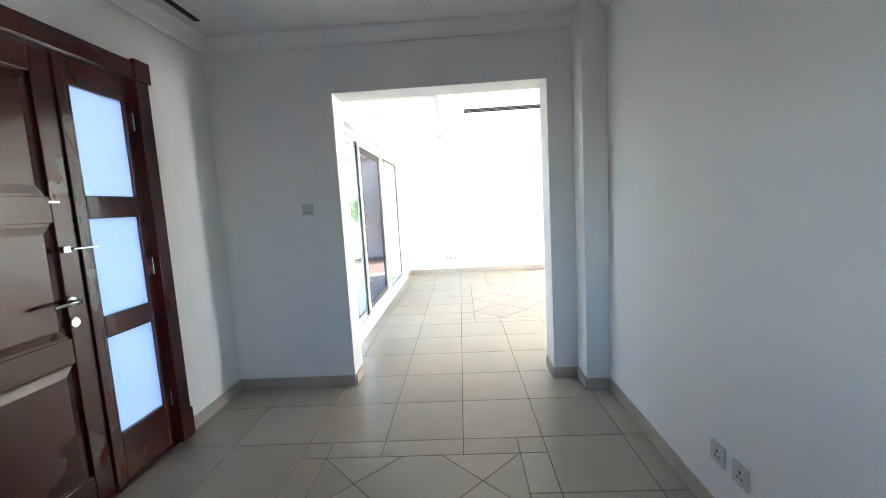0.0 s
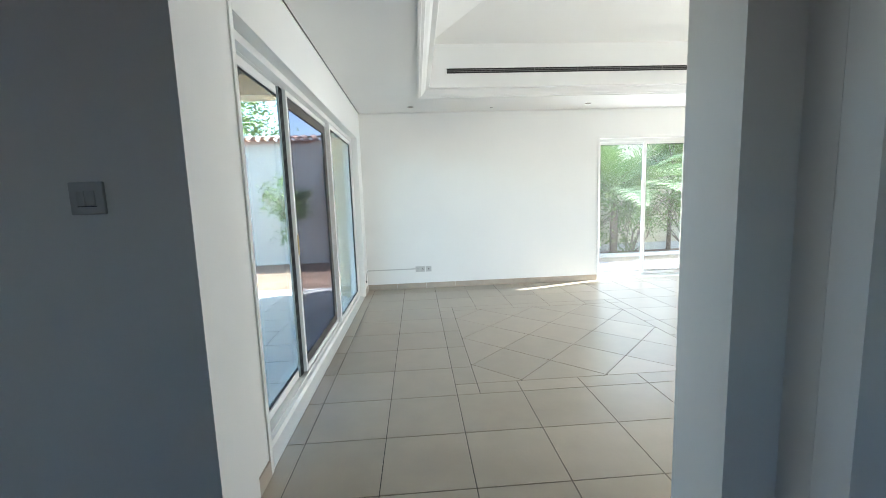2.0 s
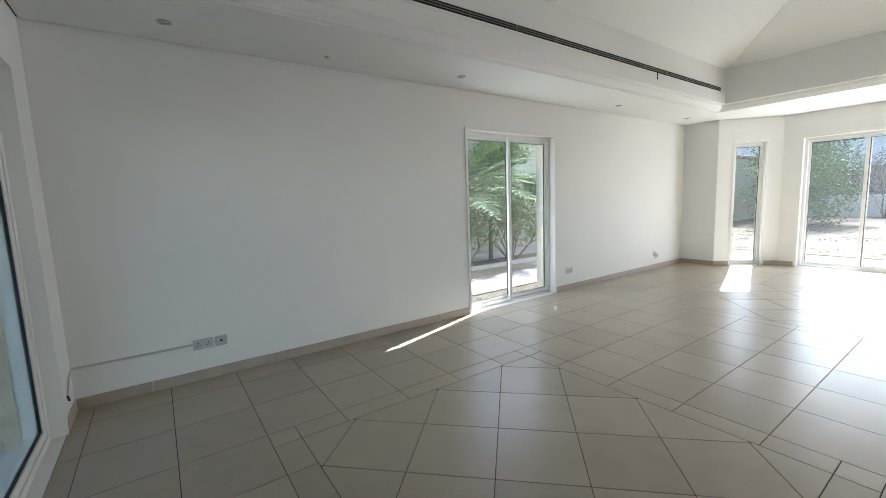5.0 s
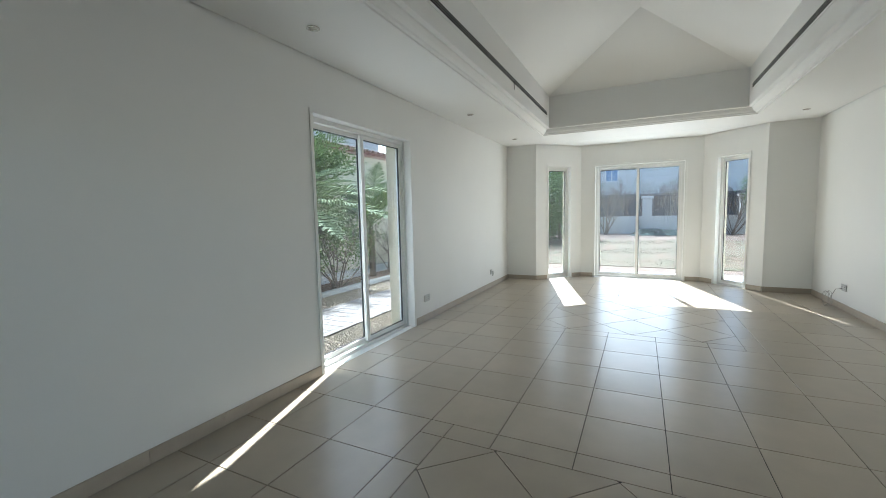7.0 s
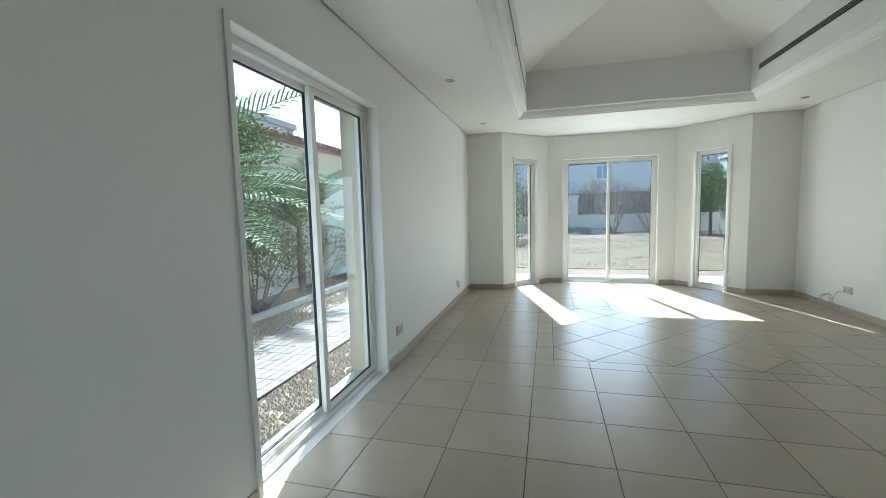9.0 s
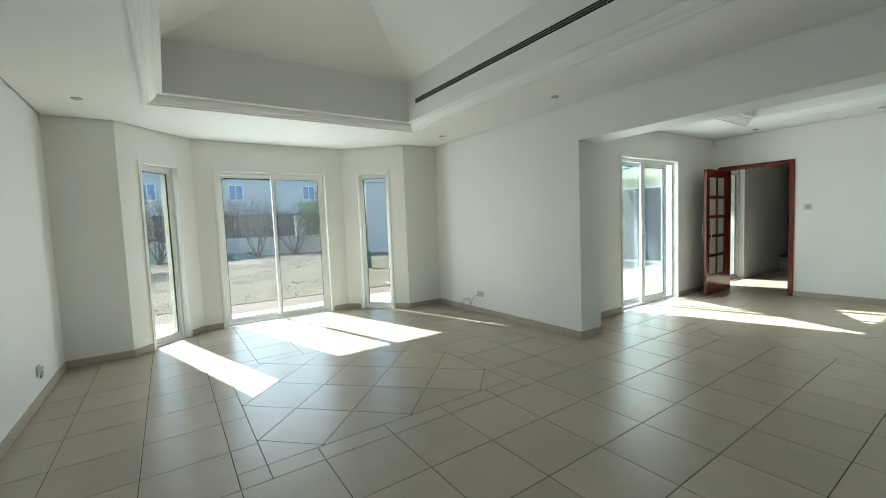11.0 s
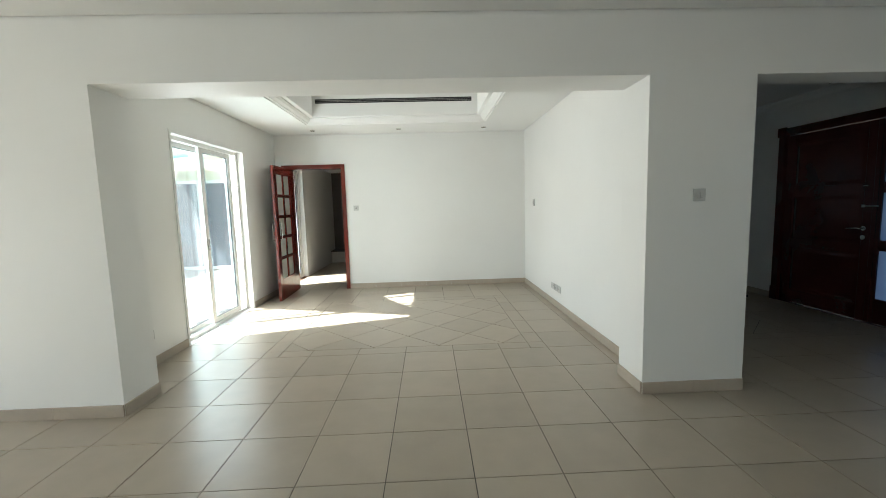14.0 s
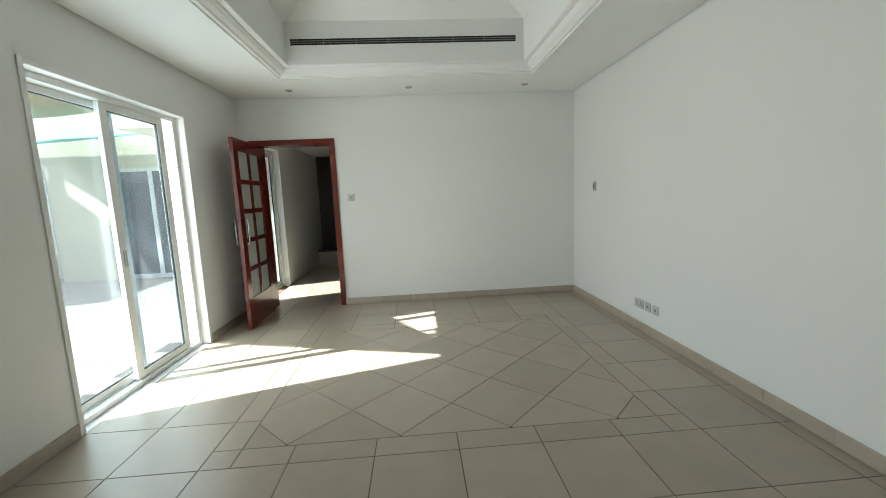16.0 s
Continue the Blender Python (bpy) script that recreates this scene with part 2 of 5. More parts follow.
# openings: west slider, north window, bay windows, dining slider
W_OP, N_OP = (3.92, 7.75, 0, 2.25), (2.678, 4.242, 0, 2.215)
C_OP, S_OP, D_OP = (4.985, 6.534, 0, 2.235), (0.285, 0.80, 0, 2.235), (0.248, 1.822, 0, 2.215)
DOOR_OP, HALL_OP = (4.458, 5.40, 0, 2.128), (0.78, 2.39, 0, 2.222)

wall_x("wall_west", XW, -1, YS, YN, 0.27, [W_OP])
wall_y("wall_north", YN, 1, XW - 0.27, XE + T, 0.32, [N_OP])
m_ = T * math.tan(radians(22.5))
for i, (a, b) in enumerate(zip(BAY, BAY[1:])):
    n_ = (Vector(b) - Vector(a)).length
    ends = [(0, -m_), (-m_, m_), (m_, m_), (m_, -m_), (-m_, 0)][i]
    op = {1: [S_OP], 2: [(6.81 - C_OP[1], 6.81 - C_OP[0], 0, C_OP[3])], 3: [(n_ - S_OP[1], n_ - S_OP[0], 0, S_OP[3])]}.get(i, [])
    wall("wall_bay_%d" % (i + 1), b, a, T, HR, [(n_ - o[1], n_ - o[0], o[2], o[3]) for o in op], ends=(ends[1], ends[0]))
# partition between living room and hall, pier, dining room
wall_y("wall_hall_north", YS, -1, HW - 0.25, 0.94, YS - HN, [(-0.80, 0.757, 0, 2.235)])
wall_y("wall_partition", YS, -1, 0.94, XE + T, YS - DN, [(1.502, 5.18, 0, 2.242)])
wall_x("wall_dining_west", DW, -1, DS - 0.2, DN, DW - HE)
wall_x("wall_dining_east", DE, 1, -5.2, DN, 0.27, [D_OP, (-2.45, -1.30, 0, 2.2)])
wall_y("wall_dining_south", DS, -1, HE, DE, 0.18, [DOOR_OP])
wall_x("wall_hall_west", HW, -1, HS, HN, 0.25, [HALL_OP])
wall_y("wall_hall_south", HS, -1, HW - 0.25, HE, 0.2, [(0.25, 0.85, 0.9, 2.1)])
# the step of the hall's corner pier
tagged(part("wall_pier", boxes((0.94, 2.855, 0, HE - 0.001, DN - 0.001, H)), PAINT), "white painted plaster pier", "wall", "", "structure")
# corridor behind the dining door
tagged(part("wall_corridor_west", boxes((4.05, -5.2, 0, 4.2, DS - 0.18, HR)), STONE), "brown tiled corridor wall, its shade put into the colour", "wall", "", "structure")
tagged(part("wall_corridor_south", boxes((4.2, -5.2, 0, DE, -5.0, HR)), STONE), "brown tiled corridor end wall, its shade put into the colour", "wall", "", "structure")
tagged(part("ceiling_corridor", boxes((4.2, -5.0, 2.35, DE, DS - 0.18, 2.45)), CEIL), "white corridor ceiling", "ceiling", "", "structure")


# ---- ceilings ----
def prism(poly, z0, z1):
    bm = bmesh.new()
    lo = [bm.verts.new((x, y, z0)) for x, y in poly]
    hi = [bm.verts.new((x, y, z1)) for x, y in poly]
    bm.faces.new(lo[::-1])
    bm.faces.new(hi)
    for i in range(len(poly)):
        j = (i + 1) % len(poly)
        bm.faces.new((lo[i], lo[j], hi[j], hi[i]))
    return bm


def join(*bms):
    out = bmesh.new()
    for b in bms:
        me = bpy.data.meshes.new("tmp")
        b.to_mesh(me)
        b.free()
        out.from_mesh(me)
        bpy.data.meshes.remove(me)
    return out


def ring_ceiling(name, x0, y0, x1, y1, hx0, hy0, hx1, hy1, extra=(), gap=0.014):
    """A ceiling round a rectangular tray, a finger short of the walls, with dark strips above as the gap's shade."""
    g = gap
    bms = [boxes((x0 + g, y0 + g, H, hx0, y1 - g, H + 0.08), (hx1, y0 + g, H, x1 - g, y1 - g, H + 0.08),
                 (hx0, y0 + g, H, hx1, hy0, H + 0.08), (hx0, hy1, H, hx1, y1 - g, H + 0.08))]
    for poly in extra:
        bms.append(prism(poly, H, H + 0.08))
    joint = [boxes((x0 + .001, y0 + .001, H + 0.010, x0 + g - .001, y1 - .001, H + 0.075), (x0 + g, y0 + .001, H + 0.010, x1 - .001, y0 + g - .001, H + 0.075), (x0 + g, y1 - g + .001, H + 0.010, x1 - .001, y1 - .001, H + 0.075))]
    if not extra:
        joint.append(boxes((x1 - g + .001, y0 + g, H + 0.010, x1 - .001, y1 - g, H + 0.075)))
    for poly in extra:
        cx, cy = sum(p[0] for p in poly) / 4, sum(p[1] for p in poly) / 4
        joint.append(prism([(p[0] + 0.016 * (1 if p[0] > cx else 0), p[1] + (0.009 if p[1] > cy else -0.009)) for p in poly], H + 0.010, H + 0.075))
        joint.append(boxes((x1 - g + .001, y0 + g, H + 0.010, x1 - .001, poly[0][1] - 0.01, H + 0.075), (x1 - g + .001, poly[3][1] + 0.01, H + 0.010, x1 - .001, y1 - g, H + 0.075)))
    tagged(part("trim_" + name + "_joint", join(*joint), GAP_SHADE), "dark strip standing for the shade in the gap between ceiling and wall", "trim", "", "structure")
    return tagged(part(name, join(*bms), CEIL), "white painted plasterboard ceiling with a fine edge joint", "ceiling", "", "structure")


CORNICE = [(0, 0.004), (0, -0.016), (0.022, -0.016), (0.026, -0.004), (0.05, -0.002), (0.058, 0.012), (0.085, 0.030),
           (0.105, 0.055), (0.108, 0.070), (0.150, 0.074), (0.155, 0.082), (0.155, 0.10)]


def coffer(x0, y0, x1, y1, top, slope, tag):
    """A raised tray in the ceiling: moulded cornice, upright band and a hipped vault."""
    bm, loops = bmesh.new(), []
    for u, dz in CORNICE + [(0.155, top - H)]:
        loops.append([bm.verts.new((x, y, H + dz)) for x, y in ((x0 + u, y0 + u), (x1 - u, y0 + u), (x1 - u, y1 - u), (x0 + u, y1 - u))])
    for a, b in zip(loops, loops[1:]):
        for k in range(4):
            bm.faces.new((a[k], a[(k + 1) % 4], b[(k + 1) % 4], b[k]))
    c = loops[-1]
    r = min(x1 - x0, y1 - y0) / 2 - 0.155
    cy, zr = (y0 + y1) / 2, top + slope * r
    if x1 - x0 > y1 - y0:
        ra, rb = bm.verts.new((x0 + 0.155 + r, cy, zr)), bm.verts.new((x1 - 0.155 - r, cy, zr))
        bm.faces.new((c[0], c[1], rb, ra))
        bm.faces.new((c[2], c[3], ra, rb))
        bm.faces.new((c[1], c[2], rb))
        bm.faces.new((c[3], c[0], ra))
    ob = part("ceiling_" + tag, bm, CEIL)
    return tagged(ob, "white coffered ceiling tray with moulded cornice and hipped vault", "ceiling", "", "structure")


LC = (-0.125, 4.25, 7.17, 7.25)
DC = (2.10, -0.13, 4.80, 2.10)
ring_ceiling("ceiling_living", XW, YS, XE, YN, *LC, extra=[[(XE - 0.01, 3.954), (XB - 0.017, 4.708), (XB - 0.017, 6.802), (XE - 0.01, 7.539)]])
ring_ceiling("ceiling_dining", DW, DS, DE, DN, *DC)
coffer(*LC, 3.24, 0.39, "living_coffer")
coffer(*DC, 3.14, 0.39, "dining_coffer")
tagged(part("ceiling_hall", boxes((HW + 0.002, HS, H, HE - 0.002, HN - 0.002, H + 0.08)), CEIL), "white hall ceiling", "ceiling", "", "structure")
# Unseen slab added above the ceilings so that no sun leaks in.
tagged(part("roof", join(boxes((HW - 0.25, -5.2, HR, DE + 0.27, DN, HR + 0.15), (HW - 0.25, DN, HR, XE + T, YN + 0.32, HR + 0.15)), prism([(XE, 3.6), (9.2, 4.4), (9.2, 7.1), (XE, 7.9)], HR, HR + 0.15)), WHITE_RENDER),
       "pale flat roof slab, unseen, added over the whole house to block the sun", "roof", "", "structure")
# hall coving
bm = bmesh.new()
prof = [(0, -0.09), (0.012, -0.09), (0.02, -0.07), (0.05, -0.035), (0.085, -0.015), (0.09, 0), (0, 0)]
loops = [[bm.verts.new((x, y, H + dz - 0.001)) for x, y in ((HW + u + .001, HS + u + .001), (HE - u - .001, HS + u + .001), (HE - u - .001, HN - u - .001), (HW + u + .001, HN - u - .001))] for u, dz in prof]
for a, b in zip(loops, loops[1:]):
    for k in range(4):
        bm.faces.new((a[k], a[(k + 1) % 4], b[(k + 1) % 4], b[k]))
tagged(part("trim_hall_coving", bm, CEIL), "white plaster coving round the hall", "coving", "", "structure")


# ---- windows and sliding doors ----
def leaf(parent, name, x0, x1, z0, z1, y, stile, rail, pane, frame_mat=ALU, gasket=True, deep=0.035, label=""):
    """One framed panel in the plane y: frame, black gasket and glass."""
    s, r, d = stile, rail, deep / 2
    fr = part(name, boxes((x0, y - d, z0, x0 + s, y + d, z1), (x1 - s, y - d, z0, x1, y + d, z1),
                          (x0 + s, y - d, z0, x1 - s, y + d, z0 + r), (x0 + s, y - d, z1 - r, x1 - s, y + d, z1), bevel=0.003), frame_mat, parent, label)
    a0, a1, c0, c1 = x0 + s, x1 - s, z0 + r, z1 - r
    if gasket:
        g, e = 0.007, d * 0.5
        part("gasket", boxes((a0, y - e, c0, a0 + g, y + e, c1), (a1 - g, y - e, c0, a1, y + e, c1),
                             (a0 + g, y - e, c0, a1 - g, y + e, c0 + g), (a0 + g, y - e, c1 - g, a1 - g, y + e, c1)), RUBBER, fr, "black rubber gasket")
    gl = part("pane", boxes((a0 + 0.004, y - 0.003, c0 + 0.004, a1 - 0.004, y + 0.003, c1 - 0.004)), pane, fr)
    gl.visible_shadow = False
    return fr


def opening_trim(parent, w, h, out=0.0):
    """Raised white architrave on the room face round an opening of width w; the room lies towards -y."""
    a, p = 0.035, 0.010
    part("architrave", boxes((-a, -p, 0, 0, -0.0005, h + a), (w, -p, 0, w + a, -0.0005, h + a), (0, -p, h, w, -0.0005, h + a), bevel=0.003), PAINT, parent)


def outer_frame(parent, w, h, y, deep, f=0.045, sill=0.035):
    part("window_frame", boxes((0.001, y, 0.001, f, y + deep, h - 0.001), (w - f, y, 0.001, w - 0.001, y + deep, h - 0.001),
                               (f, y, h - f, w - f, y + deep, h - 0.001), bevel=0.003), ALU, parent)
    part("window_sill", boxes((f, y, 0.001, w - f, y + deep, sill), (f, y + deep * 0.45, sill, w - f, y + deep * 0.55, sill + 0.012)), ALU, parent)


def outer_reveal(parent, w, h, y0, y1):
    """The cream outdoor paint on the sides and head of an opening, from the frame to the outer face."""
    part("reveal", boxes((0.0005, y0, 0.001, 0.006, y1, h - 0.006), (w - 0.006, y0, 0.001, w - 0.0005, y1, h - 0.006), (0.0005, y0, h - 0.006, w - 0.0005, y1, h - 0.0005)), CREAM, parent)


def threshold(parent, w, y0, y1):
    part("threshold", boxes((0.0, y0, -0.05, w, y1, 0.0), bevel=0.002), ALU, parent, "white sill plate")


def window_at(name, x, y, turn, label):
    return thing(name, (x, y, 0), label, "window", "", "structure", turn)


# local x runs along the opening, seen from the room from left to right; local +y leads outside
# north window: outside is +y, left is west
w, h = N_OP[1] - N_OP[0], N_OP[3]
wn_ = window_at("window_1", N_OP[0], YN, 0, "two-pane white aluminium sliding window door to the side garden")
opening_trim(wn_, w, h)
threshold(wn_, w, 0.001, 0.320)
outer_frame(wn_, w, h, 0.085, 0.09)
outer_reveal(wn_, w, h, 0.176, 0.33)
leaf(wn_, "sash", 0.045, 0.80, 0.045, h - 0.045, 0.15, 0.028, 0.04, GLASS)
leaf(wn_, "sash", 0.755, w - 0.045, 0.045, h - 0.045, 0.112, 0.05, 0.045, GLASS)

# bay windows: the centre one and two narrow ones
w, h = C_OP[1] - C_OP[0], C_OP[3]
wc_ = window_at("window_2", XB, C_OP[1], -90, "two-pane white aluminium garden window in the bay")
opening_trim(wc_, w, h)
threshold(wc_, w, 0.001, 0.250)
outer_frame(wc_, w, h, 0.075, 0.09)
outer_reveal(wc_, w, h, 0.166, 0.28)
leaf(wc_, "sash", 0.045, w / 2 + 0.03, 0.045, h - 0.045, 0.14, 0.035, 0.04, GLASS)
leaf(wc_, "sash", w / 2 - 0.03, w - 0.045, 0.045, h - 0.045, 0.10, 0.045, 0.04, GLASS)
part("closer", boxes((0.12, 0.055, h - 0.095, 0.70, 0.07, h - 0.085), (0.10, 0.05, h - 0.105, 0.15, 0.075, h - 0.085), (0.66, 0.05, h - 0.105, 0.72, 0.075, h - 0.085)), RUBBER, wc_, "black window stay")
d1 = (Vector(BAY[2]) - Vector(BAY[1])).normalized()
p1 = Vector(BAY[1]) + d1 * S_OP[0]
d3 = (Vector(BAY[4]) - Vector(BAY[3])).normalized()
n3 = (Vector(BAY[4]) - Vector(BAY[3])).length
p3 = Vector(BAY[3]) + d3 * (n3 - S_OP[1])
w, h = S_OP[1] - S_OP[0], S_OP[3]
for k, (p, d) in enumerate(((p1, d1), (p3, d3))):
    ws_ = window_at("window_%d" % (3 + k), p.x, p.y, math.degrees(math.atan2(d.y, d.x)), "narrow full-height white aluminium bay window")
    opening_trim(ws_, w, h)
    threshold(ws_, w, 0.001, 0.25)
    outer_frame(ws_, w, h, 0.075, 0.07, f=0.035)
    outer_reveal(ws_, w, h, 0.146, 0.25)
    leaf(ws_, "sash", 0.035, w - 0.035, 0.04, h - 0.035, 0.11, 0.03, 0.04, GLASS)

# west sliding door, three panels: glass, grey insect mesh, glass; left seen from the room is south
w, h = W_OP[1] - W_OP[0], W_OP[3]
ww_ = window_at("window_5", XW, W_OP[0], 90, "three-panel white aluminium sliding door with one grey mesh panel")
opening_trim(ww_, w, h)
threshold(ww_, w, 0.001, 0.270)
outer_frame(ww_, w, h, 0.07, 0.06, f=0.05, sill=0.045)
part("track", boxes((0.007, 0.131, 0.001, w - 0.007, 0.195, 0.045), (0.007, 0.131, h - 0.05, w - 0.007, 0.195, h - 0.007)), ALU, ww_)
outer_reveal(ww_, w, h, 0.196, 0.27)
leaf(ww_, "sash", 0.05, 1.30, 0.05, h - 0.05, 0.17, 0.05, 0.055, GREY_GLASS, label="sliding glass panel slid behind the mesh")
# Dark colour for the screen's frame and the shadow along it.
SCREEN = mat("screen_frame_and_shadow", (0.085, 0.078, 0.072), 0.5)
leaf(ww_, "sash", 1.13, 2.45, 0.05, h - 0.05, 0.135, 0.035, 0.04, MESH, gasket=False, label="grey mesh insect screen panel")
part("screen_edge", boxes((1.166, 0.125, 0.092, 1.20, 0.145, h - 0.092), (2.33, 0.125, 0.092, 2.414, 0.145, h - 0.092), (1.20, 0.125, h - 0.17, 2.33, 0.145, h - 0.092), (1.20, 0.125, 0.092, 2.33, 0.145, 0.16), bevel=0.003), SCREEN, ww_, "dark grey screen frame, widened by its shadow in the same colour")
leaf(ww_, "sash", 2.42, w - 0.05, 0.05, h - 0.05, 0.095, 0.045, 0.05, GREY_GLASS)
part("interlock", boxes((1.03, 0.140, 0.052, 1.128, 0.154, h - 0.052), bevel=0.002), mat("grey_green_anodised_aluminium", (0.30, 0.34, 0.33), 0.4, 0.3), ww_, "grey-green interlock stile")
for x in (1.044, 1.070, 1.096):
    part("track_seal", boxes((x, 0.135, 0.052, x + 0.008, 0.1398, h - 0.052)), RUBBER, ww_)
part("latch", boxes((1.138, 0.108, 0.98, 1.156, 0.116, 1.14), bevel=0.003), mat("brass_latch", (0.45, 0.33, 0.13), 0.35, 0.9), ww_, "small brass latch plate")

# dining sliding door; left seen from the room is north
w, h = D_OP[1] - D_OP[0], D_OP[3]
wd_ = window_at("window_6", DE, D_OP[1], -90, "white aluminium sliding door with one panel slid part way")
opening_trim(wd_, w, h)
threshold(wd_, w, 0.001, 0.270)
outer_frame(wd_, w, h, 0.075, 0.13, f=0.045, sill=0.04)
leaf(wd_, "sash", 0.045, 0.86, 0.045, h - 0.045, 0.165, 0.045, 0.05, DUSTY_GLASS)
leaf(wd_, "sash", 0.66, w - 0.17, 0.045, h - 0.045, 0.11, 0.075, 0.055, DUSTY_GLASS)
part("latch", boxes((0.69, 0.08, 0.95, 0.715, 0.093, 1.08), bevel=0.003), CHROME, wd_)
for z in (0.35, 1.05, 1.75):
    part("screw", lathe([(0.012, 0), (0.012, 0.004)], 10, at=(w - 0.06, 0.072, z)), RUBBER, wd_)

# unseen small window added in the hall's south wall for light, behind the start of the walk
wh_ = thing("window_8", (0.85, HS, 0.9), "small white aluminium window, unseen, added to light the entrance hall", "window", "", "structure", 180)
outer_frame(wh_, 0.60, 1.2, 0.08, 0.08)
leaf(wh_, "sash", 0.045, 0.555, 0.045, 1.155, 0.12, 0.03, 0.03, GLASS)

# corridor window
wk_ = window_at("window_7", DE, -1.30, -90, "tall white aluminium window in the corridor")
outer_frame(wk_, 1.15, 2.2, 0.09, 0.08)
outer_reveal(wk_, 1.15, 2.2, 0.171, 0.30)
leaf(wk_, "sash", 0.045, 1.105, 0.045, 2.155, 0.13, 0.04, 0.05, GLASS)


# ---- doors ----
def panel_door(parent, x0, x1, z0, z1, y0, y1, cols, rows, stile, rails, material, pane=None, label=""):
    """A stile-and-rail leaf in the plane x-z, with raised panels or panes in its fields."""
    xs = [x0, x0 + stile]
    wcol = (x1 - x0 - stile * 2 - (cols - 1) * 0.045) / cols
    bms = [(x0, y0, z0, x0 + stile, y1, z1), (x1 - stile, y0, z0, x1, y1, z1)]
    zz = [(z0, z0 + rails[0])] + [(r - 0.5 * rails[2], r + 0.5 * rails[2]) for r in rows] + [(z1 - rails[1], z1)]
    for a, b in zz:
        bms.append((x0 + stile, y0, a, x1 - stile, y1, b))
    for c in range(1, cols):
        a = x0 + stile + c * wcol + (c - 1) * 0.045
        for (l0, l1), (u0, u1) in zip(zz, zz[1:]):
            bms.append((a, y0, l1, a + 0.045, y1, u0))
    body = part("leaf", boxes(*bms, bevel=0.004), material, parent, label)
    ym = (y0 + y1) / 2
    for c in range(cols):
        a = x0 + stile + c * (wcol + 0.045)
        for (l0, l1), (u0, u1) in zip(zz, zz[1:]):
            if pane:
                part("pane", boxes((a, ym - 0.004, l1, a + wcol, ym + 0.004, u0)), pane, body, "frosted glass pane")
            else:
                bm = boxes((a, ym - 0.008, l1, a + wcol, ym + 0.008, u0))
                for sgn, yy in ((-1, y0), (1, y1)):
                    o, i_ = 0.012, 0.05
                    lo = [bm.verts.new((xx, ym + sgn * 0.009, z)) for xx, z in ((a + o, l1 + o), (a + wcol - o, l1 + o), (a + wcol - o, u0 - o), (a + o, u0 - o))]
                    hi = [bm.verts.new((xx, yy - sgn * 0.006, z)) for xx, z in ((a + i_, l1 + i_), (a + wcol - i_, l1 + i_), (a + wcol - i_, u0 - i_), (a + i_, u0 - i_))]
                    for k in range(4):
                        bm.faces.new((lo[k], lo[(k + 1) % 4], hi[(k + 1) % 4], hi[k]))
                    bm.faces.new(hi)
                part("panel", bm, material, body)
    return body


def lever(parent, x, y, z, sgn, way):
    """Lever handle with a round rose and a lock rose below, on the face towards sgn."""
    part("handle_rose", lathe([(0.027, 0), (0.027, 0.006), (0.022, 0.009)], 20), CHROME, parent).matrix_basis = pose(x, y, z, 90 if sgn < 0 else -90)
    part("door_handle", tube([(x, y, z), (x, y + sgn * 0.05, z), (x + way * 0.02, y + sgn * 0.055, z), (x + way * 0.13, y + sgn * 0.055, z - 0.004)], 0.009, 10), CHROME, parent, "polished steel lever handle", True)
    part("lock_rose", lathe([(0.027, 0), (0.027, 0.006), (0.022, 0.009)], 20), CHROME, parent).matrix_basis = pose(x, y, z - 0.10, 90 if sgn < 0 else -90)


# entrance door in the hall's west wall; local x leads north along the wall, local -y into the hall
ed = thing("door_1", (HW, HALL_OP[0], 0), "dark mahogany double entrance door with frosted side panes, closed", "door", "", "structure", 90)
w, h = HALL_OP[1] - HALL_OP[0], HALL_OP[3]
part("door_frame", boxes((0, -0.015, 0, 0.035, 0.14, h), (w - 0.035, -0.015, 0, w, 0.14, h), (0.035, -0.015, h - 0.035, w - 0.035, 0.14, h), bevel=0.004), WOOD, ed)
part("casing", boxes((-0.06, -0.022, 0, 0.035, -0.002, h + 0.0), (w - 0.035, -0.022, 0, w + 0.06, -0.002, h), (-0.06, -0.022, h - 0.03, w + 0.06, -0.002, h + 0.065),
                     (-0.075, -0.032, h - 0.04, 0.04, -0.004, h + 0.08), (w - 0.04, -0.032, h - 0.04, w + 0.075, -0.004, h + 0.08), (w - 0.04, -0.028, 0, w + 0.07, -0.004, 0.18), (-0.07, -0.028, 0, 0.04, -0.004, 0.18), bevel=0.004), WOOD, ed, "moulded mahogany casing with corner blocks")
part("threshold", boxes((0, 0.0, -0.05, w, 0.25, 0.006), bevel=0.002), WOOD, ed)
xm = w - 0.465
xl = xm - 0.045
big = panel_door(ed, 0.037, xm - 0.002, 0.008, h - 0.037, 0.02, 0.064, 1, (0.80, 1.46), 0.12, (0.16, 0.12, 0.12), WOOD, None, "wide panelled mahogany leaf")
small = panel_door(ed, xm + 0.002, w - 0.037, 0.008, h - 0.037, 0.02, 0.064, 1, (0.855, 1.470), 0.055, (0.27, 0.128, 0.115), WOOD, FROST, "narrow mahogany leaf with three frosted panes")
part("meeting_stile", boxes((xm - 0.02, 0.008, 0.01, xm + 0.025, 0.02, h - 0.039), bevel=0.003), WOOD, ed)
lever(ed, xl - 0.055, 0.02, 1.03, -1, -1)
part("thumb_turn", boxes((xl - 0.075, -0.004, 1.26, xl - 0.035, 0.02, 1.29), (xl - 0.035, -0.012, 1.27, xl + 0.10, -0.004, 1.28), bevel=0.003), CHROME, ed, "steel security latch")
part("spy_plate", boxes((xl - 0.09, 0.014, 1.49, xl - 0.04, 0.02, 1.50)), CHROME, ed)
